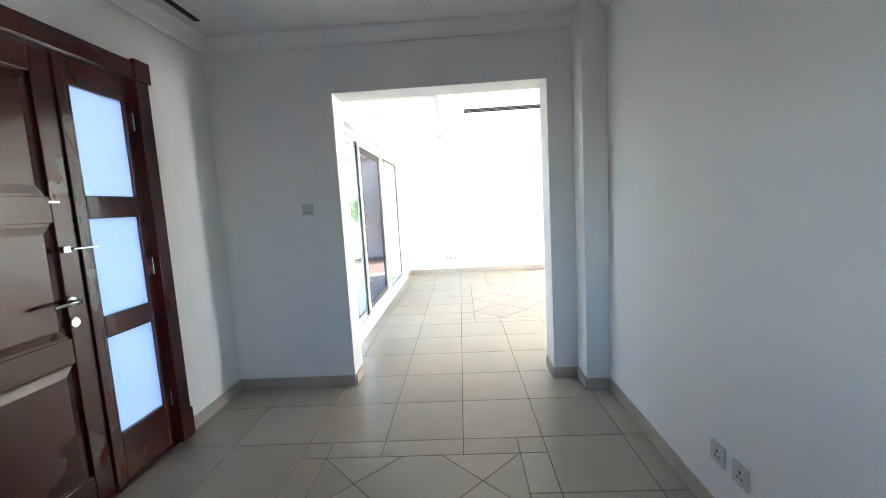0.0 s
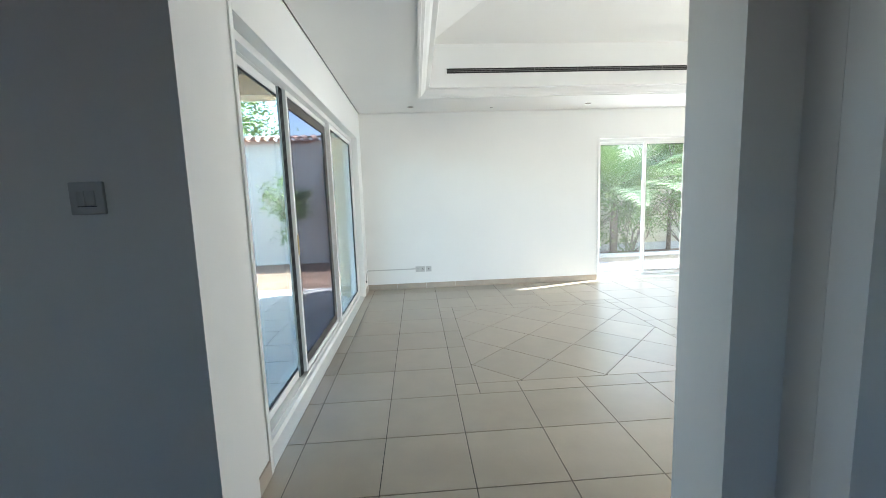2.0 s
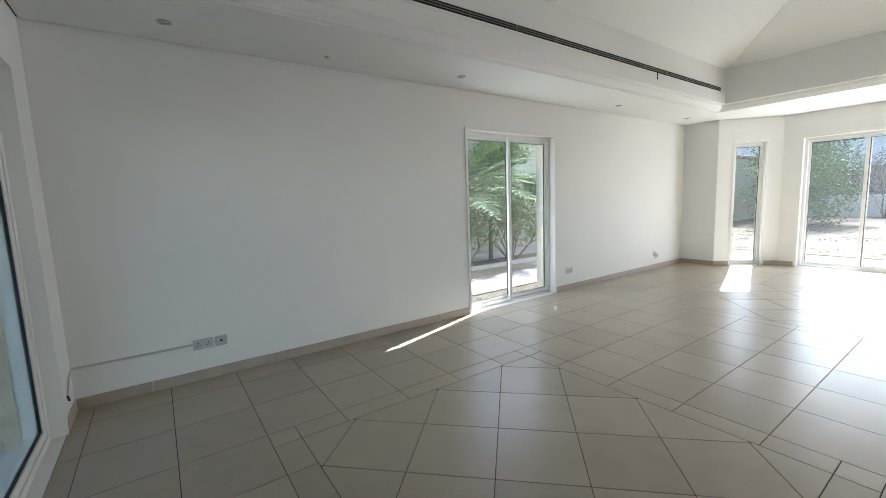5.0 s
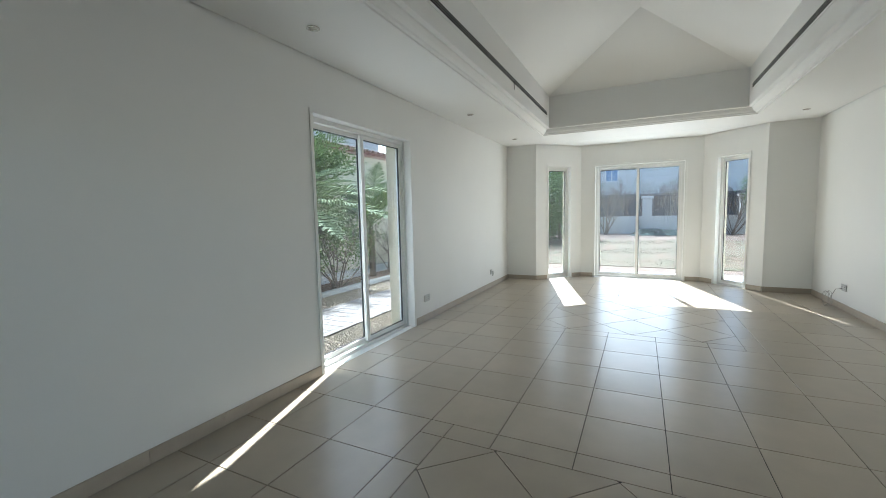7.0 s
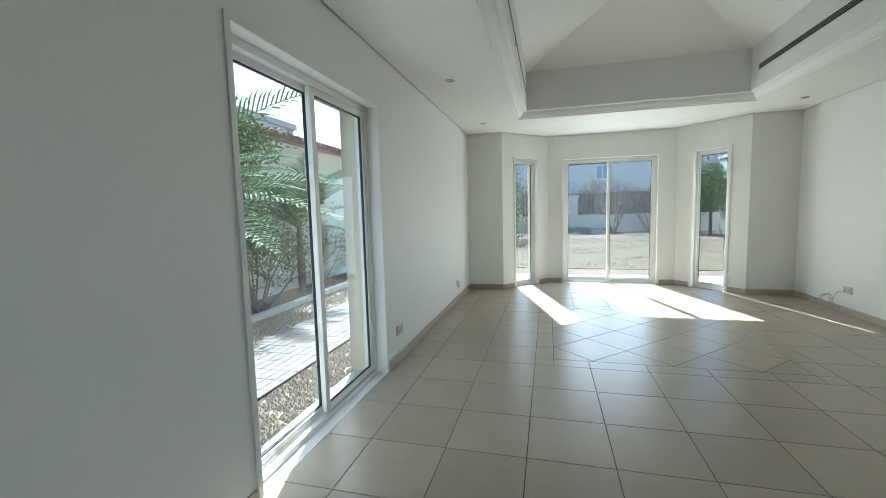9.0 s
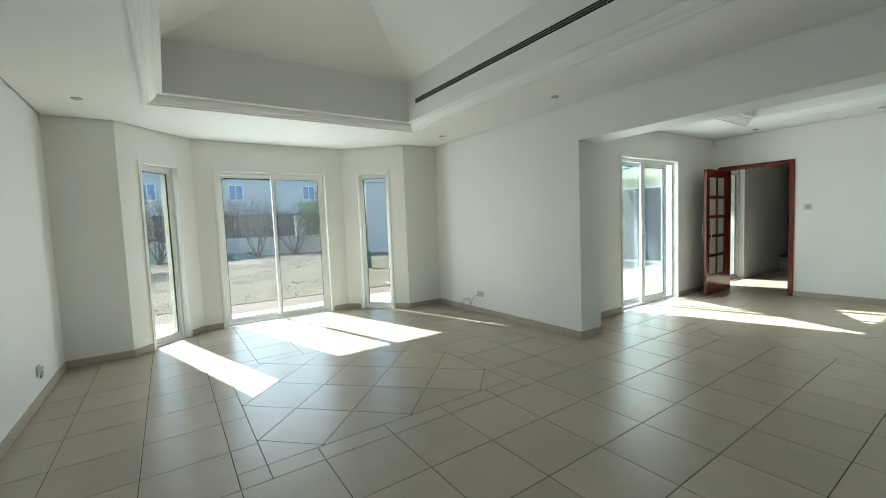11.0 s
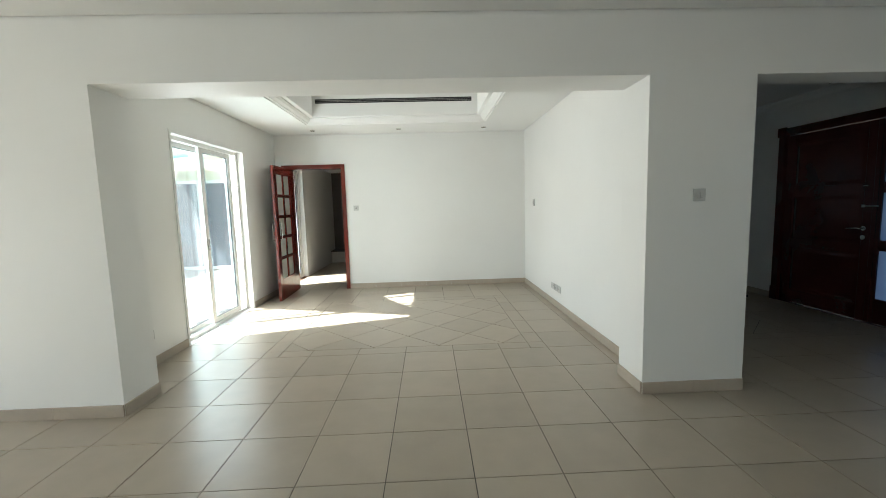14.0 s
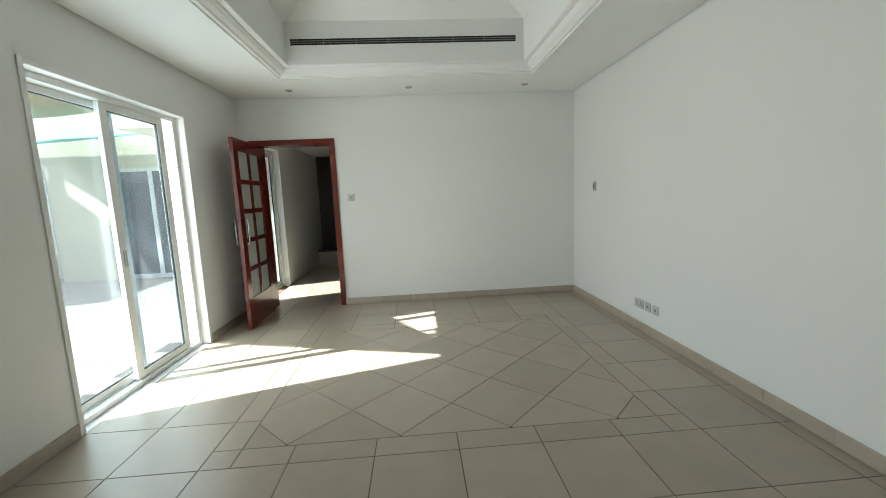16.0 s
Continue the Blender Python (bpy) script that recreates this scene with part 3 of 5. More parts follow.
for z in (0.3, 1.12, 1.95):
    part("hinge", boxes((w - 0.056, 0.004, z - 0.05, w - 0.03, 0.02, z + 0.05), bevel=0.002), CHROME, ed)

# dining door, standing open into the room; frame and leaf
x0, x1, h = DOOR_OP[0], DOOR_OP[1], DOOR_OP[3]
df = thing("door_2", (0, 0, 0), "red-brown wooden door frame in the dining room's end wall", "door frame", "", "structure")
part("door_frame", boxes((x0, DS - 0.18, 0, x0 + 0.04, DS + 0.004, h), (x1 - 0.04, DS - 0.18, 0, x1, DS + 0.004, h), (x0 + 0.04, DS - 0.18, h - 0.04, x1 - 0.04, DS + 0.004, h), bevel=0.003), REDWOOD, df)
part("casing", boxes((x0 - 0.03, DS + 0.002, 0, x0 + 0.03, DS + 0.024, h + 0.03), (x1 - 0.03, DS + 0.002, 0, x1 + 0.09, DS + 0.024, h + 0.03), (x0 + 0.03, DS + 0.002, h - 0.03, x1 - 0.03, DS + 0.024, h + 0.03), bevel=0.005), REDWOOD, df)
dd = thing("french_door", (x1 - 0.045, DS + 0.03, 0), "red-brown wooden door with ten frosted panes, standing open", "door", "", "", 91.5)
lw = x1 - x0 - 0.09
rows = [0.34 + (h - 0.05 - 0.13 - 0.34) * k / 5 for k in range(1, 5)]
panel_door(dd, 0.004, lw, 0.008, h - 0.045, -0.021, 0.021, 2, rows, 0.12, (0.33, 0.13, 0.05), REDWOOD, PALE_FROST, "glazed red-brown leaf")
for s in (-1, 1):
    part("pull_handle", tube([(lw - 0.06, s * 0.02, 0.93), (lw - 0.06, s * 0.06, 0.945), (lw - 0.06, s * 0.066, 0.98), (lw - 0.06, s * 0.066, 1.19), (lw - 0.06, s * 0.06, 1.225), (lw - 0.06, s * 0.02, 1.24)], 0.010, 10), CHROME, dd, "steel D-shaped pull handle", True)


# ---- skirting ----
SK = [0]


def skirting(pts, name):
    """Beige tile skirting along a line of points with the room to the left of the way; each stretch is cut in tiles."""
    root = thing("baseboard_" + name, (0, 0, 0), "beige ceramic tile skirting along the wall", "skirting", "", "structure")
    P = [Vector(p) for p in pts]
    for a, b in zip(P, P[1:]):
        d = (b - a)
        n = max(1, round(d.length / 0.45))
        d.normalize()
        left = Vector((-d.y, d.x))
        L = (b - a).length
        for k in range(n):
            bm = bmesh.new()
            g = 0.0012
            s0, s1 = L * k / n + g, L * (k + 1) / n - g
            q = [a + d * s0, a + d * s1]
            pr = [(0.0005, 0.002), (0.012, 0.002), (0.012, 0.082), (0.009, 0.086), (0.0005, 0.086)]
            ra = [bm.verts.new((*(q[0] + left * u), z)) for u, z in pr]
            rb = [bm.verts.new((*(q[1] + left * u), z)) for u, z in pr]
            for i in range(5):
                bm.faces.new((ra[i], ra[(i + 1) % 5], rb[(i + 1) % 5], rb[i]))
            bm.faces.new(ra)
            bm.faces.new(rb[::-1])
            part("skirting_tile", bm, SKIRT, root)


skirting([(N_OP[0] - 0.04, YN), (XW, YN), (XW, W_OP[1] + 0.04)], "living_northwest")
b1, b2, b3, b4 = [Vector(p) for p in BAY[1:5]]
skirting([tuple(b1 + d1 * (S_OP[0] - 0.04)), tuple(b1), (XE, YN), (N_OP[1] + 0.04, YN)], "living_northeast")
skirting([(XB, C_OP[1] + 0.04), tuple(b2), tuple(b1 + d1 * (S_OP[1] + 0.04))], "bay_north")
skirting([tuple(b4 - d3 * (S_OP[1] + 0.04)), tuple(b3), (XB, C_OP[0] - 0.04)], "bay_south")
skirting([(DE, D_OP[1] + 0.04), (DE, DN), (5.18, DN), (5.18, YS), (XE, YS), tuple(b4), tuple(b4 - d3 * (S_OP[0] - 0.04))], "living_south")
skirting([(0.757, HN), (0.757, YS), (1.502, YS), (1.502, DN), (DW, DN), (DW, DS), (DOOR_OP[0] - 0.035, DS)], "dining_west")
skirting([(DOOR_OP[1] + 0.095, DS), (DE, DS), (DE, D_OP[0] - 0.04)], "dining_east")
skirting([(XW, W_OP[0] - 0.04), (XW, YS), (-0.797, YS), (-0.797, HN), (HW, HN), (HW, HALL_OP[1] + 0.07)], "hall_northwest")
skirting([(HW, HALL_OP[0] - 0.07), (HW, HS), (HE, HS), (HE, 2.855), (0.94, 2.855), (0.94, HN), (0.757, HN)], "hall_east")


# ---- fittings ----
def plate_thing(name, at, turn, w, hh, kind, label, category, group=""):
    """Wall plate; local x along the wall, local -y into the room."""
    t = thing(name, at, label, category, group, "", turn)
    part("plate", boxes((-w / 2, -0.011, -hh / 2, w / 2, -0.0005, hh / 2), bevel=0.003), PLASTIC, t)
    if kind == "switch":
        for x in (-0.013, 0.013):
            part("rocker", boxes((x - 0.010, -0.0155, -0.02, x + 0.010, -0.011, 0.02), bevel=0.002), PLASTIC, t)
        part("gap_line", boxes((-0.0245, -0.0118, -0.0225, 0.0245, -0.0108, -0.0205)), DARK, t)
    if kind.startswith("socket"):
        for x in ((-0.036, 0.036) if kind.endswith("2") else (0.0,)):
            part("pin_holes", boxes((x - 0.004, -0.0118, 0.004, x + 0.004, -0.0108, 0.018), (x - 0.016, -0.0118, -0.014, x - 0.006, -0.0108, -0.008), (x + 0.006, -0.0118, -0.014, x + 0.016, -0.0108, -0.008)), DARK, t)
            part("switch_key", boxes((x - 0.006, -0.014, 0.024, x + 0.006, -0.011, 0.034), bevel=0.001), PLASTIC, t)
    if kind == "data":
        part("port", boxes((-0.009, -0.0118, -0.008, 0.009, -0.0108, 0.008)), DARK, t)
    return t


plate_thing("light_switch", (1.135, YS, 1.431), 180, 0.086, 0.086, "switch", "white double light switch on the pier", "switch")
plate_thing("light_switch", (-1.056, HN, 1.402), 0, 0.086, 0.086, "switch", "white light switch beside the hall opening", "switch")
plate_thing("light_switch", (4.265, DS, 1.407), 180, 0.086, 0.086, "data", "small white wall plate beside the red-brown door", "switch")
plate_thing("double_socket", (-0.172, YN, 0.303), 0, 0.146, 0.086, "socket2", "white double power socket above the skirting", "socket", "wall sockets")
plate_thing("data_plate", (-0.042, YN, 0.303), 0, 0.086, 0.086, "data", "white blank data plate beside a socket", "socket", "wall sockets")
plate_thing("double_socket", (4.565, YN, 0.29), 0, 0.146, 0.086, "socket2", "surface-mounted white double socket beside the window", "socket", "wall sockets")
plate_thing("single_socket", (7.03, YN, 0.28), 0, 0.086, 0.086, "socket1", "white single socket near the bay corner", "socket", "wall sockets")
plate_thing("data_plate", (7.13, YN, 0.24), 0, 0.086, 0.086, "data", "white data plate near the bay corner", "socket", "wall sockets")
plate_thing("double_socket", (6.975, YS, 0.295), 180, 0.146, 0.086, "socket2", "white double socket with a loose cable plugged in", "socket", "wall sockets")
plate_thing("double_socket", (DE, 2.435, 0.293), -90, 0.146, 0.086, "socket2", "white double socket by the dining opening", "socket", "wall sockets")
plate_thing("double_socket", (DW, 0.655, 0.265), 90, 0.146, 0.086, "socket2", "white double socket low on the dining wall", "socket", "wall sockets")
plate_thing("data_plate", (DW, 0.80, 0.265), 90, 0.086, 0.086, "data", "white data plate low on the dining wall", "socket", "wall sockets")
plate_thing("data_plate", (DW, 0.925, 0.265), 90, 0.086, 0.086, "data", "white blank plate low on the dining wall", "socket", "wall sockets")
plate_thing("single_socket", (HE, 1.643, 0.302), -90, 0.086, 0.086, "socket1", "white single socket low on the hall wall", "socket", "wall sockets")
plate_thing("single_socket", (HE, 1.507, 0.302), -90, 0.086, 0.086, "socket1", "white single socket low on the hall wall", "socket", "wall sockets")
th = thing("thermostat", (DW, -0.338, 1.415), "slim grey and white wall thermostat", "thermostat", "", "", 90)
part("body", boxes((-0.03, -0.02, -0.055, 0.03, -0.0005, 0.055), bevel=0.004), PLASTIC, th)
part("screen", boxes((-0.018, -0.0212, -0.03, 0.018, -0.0198, 0.03)), mat("grey_display", (0.12, 0.12, 0.12), 0.3), th, "dark display")

# surface conduit along the north wall to the first socket
cd = thing("cable_conduit", (0, 0, 0), "thin white surface cable conduit above the skirting", "conduit")
part("channel", boxes((XW + 0.012, YN - 0.012, 0.302, -0.225, YN - 0.0005, 0.318), bevel=0.002), PLASTIC, cd)
part("channel", tube([(XW + 0.007, YN - 0.006, 0.310), (XW + 0.007, YN - 0.12, 0.29), (XW + 0.007, 7.90, 0.20)], 0.006, 8), PLASTIC, cd)
part("cable_end", tube([(XW + 0.008, 7.90, 0.20), (XW + 0.02, 7.86, 0.185)], 0.007, 8), RUBBER, cd, "black cable end")

# loose cable coil below the living room socket
cc = thing("cable_coil", (7.165, YS + 0.11, 0.004), "thin grey cable lying coiled on the floor by a socket", "cable")
pts = [(-0.16, -0.095, 0.275), (-0.12, -0.05, 0.26), (-0.05, -0.03, 0.15), (0.0, -0.03, 0.08)]
for k in range(40):
    a = k * 0.42
    r = 0.10 + 0.012 * math.sin(k * 1.7)
    pts.append((0.03 + r * math.cos(a) * 1.1, -0.02 + 0.022 * math.sin(a * 1.3) + 0.002 * (k % 5), 0.105 + r * math.sin(a) * 0.98))
part("cable", tube(pts, 0.0035, 6), mat("grey_cable", (0.45, 0.44, 0.41), 0.5), cc, smooth=True)


def downlight(x, y, label, group):
    t = thing("downlight", (x, y, H), label, "lamp", group)
    part("bezel", lathe([(0.034, 0.0), (0.043, -0.001), (0.045, -0.006), (0.034, -0.008), (0.031, -0.002)], 24), CHROME, t, "chrome ring", True)
    part("bulb", lathe([(0.030, -0.001), (0.028, -0.003), (0.015, -0.006)], 16), COPPER, t, smooth=True)


for x in (-0.217, 2.31, 5.16, 7.25):
    downlight(x, 7.745, "small round recessed chrome downlight, switched off", "living room downlights")
    downlight(x, 3.725, "small round recessed chrome downlight, switched off", "living room downlights")
for x in (2.08, 3.46, 4.83):
    downlight(x, -0.60, "small round recessed chrome downlight, switched off", "dining room downlights")
sn = thing("ceiling_sensor", (0.94, 7.86, H), "tiny white ceiling sensor", "sensor")
part("body", lathe([(0.022, 0), (0.022, -0.008), (0.014, -0.013)], 16), PLASTIC, sn)


def diffuser(x, y, z, length, turn, label, n=8):
    """Linear slot diffuser on an upright face; local x along it, local -y into the room."""
    t = thing("linear_air_diffuser", (x, y, z), label, "air vent", "", "", turn)
    part("frame", boxes((-0.03, -0.006, 0.03, length + 0.03, -0.001, 0.052), (-0.03, -0.006, -0.052, length + 0.03, -0.001, -0.03), (-0.03, -0.006, -0.03, 0, -0.001, 0.03), (length, -0.006, -0.03, length + 0.03, -0.001, 0.03), bevel=0.001), CEIL, t)
    part("backing", boxes((0, -0.003, -0.03, length, -0.001, 0.03)), DARK, t, "black slot")
    for zz in (-0.010, 0.010):
        part("slat", boxes((0, -0.008, zz - 0.0025, length, -0.003, zz + 0.0025)), SLAT, t)
    for k in range(1, n):
        part("divider", boxes((length * k / n - 0.0025, -0.0075, -0.03, length * k / n + 0.0025, -0.003, 0.03)), SLAT, t)


bx0, by0, bx1, by1 = LC[0] + 0.155, LC[1] + 0.155, LC[2] - 0.155, LC[3] - 0.155
diffuser(0.25, by1, 2.925, 6.58, 0, "long black slot air diffuser in the coffer's band", 12)
diffuser(6.83, by0, 2.955, 6.56, 180, "long black slot air diffuser in the coffer's band", 12)
diffuser(4.60, DC[1] + 0.155, 2.945, 2.26, 180, "black slot air diffuser in the dining coffer", 7)
hg = thing("hanging_strap", (4.925, by1 - 0.012, 2.90), "short black strap hanging from the air slot", "strap")
part("strap", boxes((-0.012, -0.004, -0.09, 0.012, 0.0, 0.01), bevel=0.002), RUBBER, hg)
hv = thing("linear_air_diffuser", (-1.54, 2.74, H), "short black slot air diffuser in the hall ceiling", "air vent")
part("slot", boxes((-0.02, -1.2, -0.004, 0.02, 0.0, -0.0005)), DARK, hv)
# door stop on the hall floor
ds_ = thing("door_stop", (-1.45, 0.62, 0.001), "small dark door stop on the hall floor", "door stop")
part("body", lathe([(0.022, 0), (0.022, 0.02), (0.016, 0.03)], 14), RUBBER, ds_)
# low white ledge at the corridor's end
lg = thing("corridor_step", (4.2, -5.0, 0.002), "low white step block across the corridor's end", "step")
part("body", boxes((0.003, 0.003, 0, 1.39, 0.50, 0.28), bevel=0.008), WHITE_RENDER, lg)
part("tread", boxes((0.003, 0.003, 0.28, 1.39, 0.52, 0.31), bevel=0.004), STONE, lg, "brown tread in the dimmed wall colour")


# Unseen eave added to keep direct sun off the corridor's wall.
tagged(part("roof_eave", boxes((DE + 0.272, -2.75, 2.36, DE + 1.45, -1.0, 2.48), bevel=0.01), CREAM), "cream rendered eave, unseen, added to shade the corridor window", "roof", "", "structure")

# ---- outside: ground, terrace, boundary walls ----
GZ = -0.06
gr = part("ground", boxes((-600, -600, GZ - 0.6, 600, 600, GZ)), SAND)
tagged(gr, "sandy ground round the house, running to the horizon", "ground", "", "structure")
tagged(part("lawn", prism([(10.8, 1.5), (20, -1.5), (21.5, 9), (17, 11.0), (11.2, 9.5)], GZ + 0.001, GZ + 0.012), LAWN), "patchy dry lawn in the garden", "lawn", "", "structure")
tagged(part("pavement_bay", prism([(8.2, 3.0), (9.9, 3.4), (9.9, 8.0), (8.2, 8.4)], GZ + 0.001, GZ + 0.04), WHITE_RENDER), "pale concrete apron round the bay", "pavement", "", "structure")


def slab_field(name, x0, y0, x1, y1, px, py, z, material, label, gap=0.004, turn=False, base=GROUT):
    root = tagged(part(name, boxes((x0, y0, GZ + 0.002, x1, y1, z - 0.006)), base), label, "pavement", "", "structure")
    me = None
    ny = max(1, round((y1 - y0) / py))
    nx = max(1, round((x1 - x0) / px))
    qx, qy = (x1 - x0) / nx, (y1 - y0) / ny
    me = mesh("slab", boxes((-qx / 2 + gap, -qy / 2 + gap, -0.02, qx / 2 - gap, qy / 2 - gap, 0)), material)
    for j in range(ny):
        for i in range(nx):
            off = qx / 2 * (j % 2) if turn else 0
            if turn and i == nx - 1 and j % 2:
                continue
            ob = new("slab", me)
            ob.parent = root
            ob.location = (x0 + qx * (i + 0.5) + off, y0 + qy * (j + 0.5), z + 0.0006 * ((i * 7 + j * 3) % 3))
    return root


slab_field("pavement_terrace", -4.2, 1.0, XW - 0.275, 8.6, 0.46, 0.46, -0.02, TERRACE, "pale square tiles of the covered terrace")
slab_field("pavement_path", 2.0, 8.98, 14.0, 9.95, 0.20, 0.10, -0.035, PAVER, "grey-pink block paving path beside the house")
slab_field("pavement_court", DE + 0.275, -4.15, 11.3, 2.85, 0.46, 0.28, -0.03, PAVER, "sunlit beige block paving of the courtyard", turn=True)

rng = random.Random(4)


def pebbles(name, x0, y0, x1, y1, n, label):
    verts, faces = [], []
    for _ in range(n):
        x, y, r = rng.uniform(x0, x1), rng.uniform(y0, y1), rng.uniform(0.010, 0.024)
        a = rng.uniform(0, 6.3)
        i = len(verts)
        for k in range(5):
            verts.append((x + r * math.cos(a + k * 1.257) * rng.uniform(.8, 1.3), y + r * math.sin(a + k * 1.257) * rng.uniform(.8, 1.2), GZ + 0.003 + rng.uniform(0, .006)))
        verts.append((x, y, GZ + r * 1.1))
        faces += [(i + k, i + (k + 1) % 5, i + 5) for k in range(5)]
    me = bpy.data.meshes.new(name)
    me.from_pydata(verts, [], faces)
    me.materials.append(GRAVEL)
    tagged(new(name, me), label, "gravel", "", "stuff")


tagged(part("gravel_bed", boxes((0, YN + 0.33, GZ + 0.001, 14, 8.97, GZ + 0.004), (0, 9.96, GZ + 0.001, 14, 10.61, GZ + 0.004)), GRAVEL), "beige gravel bed", "gravel", "", "structure")
pebbles("gravel", 2.4, YN + 0.34, 9.5, 8.97, 8000, "loose beige gravel strip along the wall")
pebbles("gravel", 3.0, 9.97, 10.0, 10.6, 4500, "loose beige gravel behind the path")


def roof_tiles(root, x, y, z, along, length, n):
    """A row of half-round clay cover tiles on a wall's coping; along is 'x' or 'y'."""
    bm = bmesh.new()
    segs = 6
    rings = []
    L = 0.42
    for t in (0, 1):
        r = 0.085 - 0.012 * t
        rings.append([bm.verts.new((r * math.cos(math.pi * k / segs), -L / 2 + L * t, r * 0.8 * math.sin(math.pi * k / segs) + 0.10 * t)) for k in range(segs + 1)])
        rings.append([bm.verts.new(((r - 0.014) * math.cos(math.pi * k / segs), -L / 2 + L * t, (r - 0.014) * 0.8 * math.sin(math.pi * k / segs) + 0.10 * t)) for k in range(segs + 1)])
    a, ai, b, bi = rings
    for k in range(segs):
        bm.faces.new((a[k], a[k + 1], b[k + 1], b[k]))
        bm.faces.new((ai[k], bi[k], bi[k + 1], ai[k + 1]))
        bm.faces.new((a[k], ai[k], ai[k + 1], a[k + 1]))
    me = mesh("roof_tile", bm, CLAY)
    for i in range(n):
        for s in (0, 1):
            ob = new("roof_tile", me)
            ob.parent = root
            o = -length / 2 + length * (i + 0.5) / n
            if along == "y":
                ob.matrix_basis = pose(x + (0.19 if s else -0.19), y + o, z, 0, 0, 90 if s else -90)
            else:
                ob.matrix_basis = pose(x + o, y + (0.19 if s else -0.19), z, 0, 0, 180 if s else 0)


def garden_wall(name, x0, y0, x1, y1, h, material, label, tiles=0, along="y"):
    root = tagged(part(name, boxes((x0, y0, GZ, x1, y1, h)), material), label, "garden wall", "", "structure")
    part("groove_band", boxes((x0 - 0.006, y0 - 0.006, h - 0.42, x1 + 0.006, y1 + 0.006, h - 0.40)), material, root)
    if tiles:
        part("coping", boxes((x0 - 0.16, y0 - 0.02, h, x1 + 0.16, y1 + 0.02, h + 0.06)), CLAY, root)
        roof_tiles(root, (x0 + x1) / 2, (y0 + y1) / 2, h + 0.055, along, (y1 - y0) if along == "y" else (x1 - x0), tiles)
    return root


garden_wall("wall_garden_north", -14.0, 11.8, -1.2, 12.0, 2.78, WHITE_RENDER, "white rendered garden wall with a clay tile coping", 62, "x")
garden_wall("wall_garden_northeast", -1.2, 11.8, 26.0, 12.0, 2.78, CREAM, "cream rendered garden wall with a clay tile coping", 120, "x")
garden_wall("wall_garden_west", -14.2, -6.0, -14.0, 12.0, 2.5, WHITE_RENDER, "white rendered garden wall at the plot's edge")
nb = tagged(part("wall_neighbour", boxes((21.6, -9.0, GZ, 24.0, -1.36, 3.55), (21.5, -9.1, 3.55, 24.1, -1.30, 3.70), bevel=0.01), WHITE_RENDER), "white rendered neighbouring block with a capping", "wall", "", "structure")

# west porch: beam, column, ceiling, lantern
tagged(part("porch_roof", boxes((-4.0, 0.8, 3.2, XW - 0.272, 8.5, 3.4)), CREAM), "cream ceiling of the covered porch", "roof", "", "structure")
tagged(part("porch_beam", boxes((-3.66, 0.8, 2.92, -3.24, 8.0, 3.199)), CREAM), "cream rendered porch beam", "beam", "", "structure")
tagged(part("porch_beam", boxes((-3.66, 8.002, 2.92, XW - 0.272, 8.38, 3.199)), CREAM), "cream rendered porch end beam", "beam", "", "structure")


def column(x, y, label):
    t = thing("porch_column", (x, y, -0.02), label, "column", "porch columns")
    part("plinth", boxes((-0.31, -0.31, 0, 0.31, 0.31, 0.10), (-0.26, -0.26, 0.10, 0.26, 0.26, 0.18), bevel=0.015), WHITE_RENDER, t)
    part("shaft", boxes((-0.21, -0.21, 0.18, 0.21, 0.21, 2.34), bevel=0.01), WHITE_RENDER, t)
    part("capital", boxes((-0.25, -0.25, 2.34, 0.25, 0.25, 2.41), (-0.31, -0.31, 2.41, 0.31, 0.31, 2.51), bevel=0.012), WHITE_RENDER, t)
    part("neck", boxes((-0.19, -0.19, 2.51, 0.19, 0.19, 2.938), bevel=0.01), CREAM, t)


tagged(part("porch_pilaster", boxes((-1.37, 7.96, -0.02, XW - 0.272, 8.36, 2.919), bevel=0.008), CREAM), "cream rendered pilaster at the house corner", "pilaster", "", "structure")
column(-3.45, 8.17, "square cream rendered porch column with white base and capital")
for k, (x, y, a, sc) in enumerate(((-1.72, 4.75, 20, 1.0), (-1.80, 4.62, 130, 0.5), (-1.55, 4.25, 75, 0.45), (-1.95, 4.1, 200, 0.5), (-1.5, 5.2, 10, 0.4), (-2.2, 4.9, 310, 0.35), (-1.62, 3.9, 160, 0.55))):
    bm = bmesh.new()
    vv = [bm.verts.new((0.07 * sc * u, 0.035 * sc * v_, z * sc)) for u, v_, z in ((-1, 0, 0.004), (-0.3, 0.8, 0.016), (0.5, 0.7, 0.02), (1.1, 0, 0.008), (0.5, -0.8, 0.018), (-0.3, -0.7, 0.012), (0, 0, 0.005))]
    for i in range(6):
        bm.faces.new((vv[i], vv[(i + 1) % 6], vv[6]))
    lf = part("fallen_leaf", bm, TWIG)
    lf.matrix_basis = pose(x, y, -0.017, 0, 0, a)
    tagged(lf, "dry brown leaf fallen on the terrace tiles", "leaf", "fallen leaves")
ln = thing("porch_lantern", (-1.90, 6.2, 3.2), "black iron lantern hanging under the porch", "lamp")
part("chain", tube([(0, 0, 0), (0, 0, -0.18)], 0.008, 6), IRON, ln)
part("cap", lathe([(0.015, -0.17), (0.05, -0.20), (0.115, -0.25), (0.12, -0.26)], 6), IRON, ln)
for k in range(6):
    a = k * math.pi / 3
    part("bar", tube([(0.11 * math.cos(a), 0.11 * math.sin(a), -0.26), (0.07 * math.cos(a), 0.07 * math.sin(a), -0.50)], 0.008, 5), IRON, ln)
part("lantern_glass", lathe([(0.10, -0.262), (0.062, -0.495)], 6), COPPER, ln, "cloudy glass")
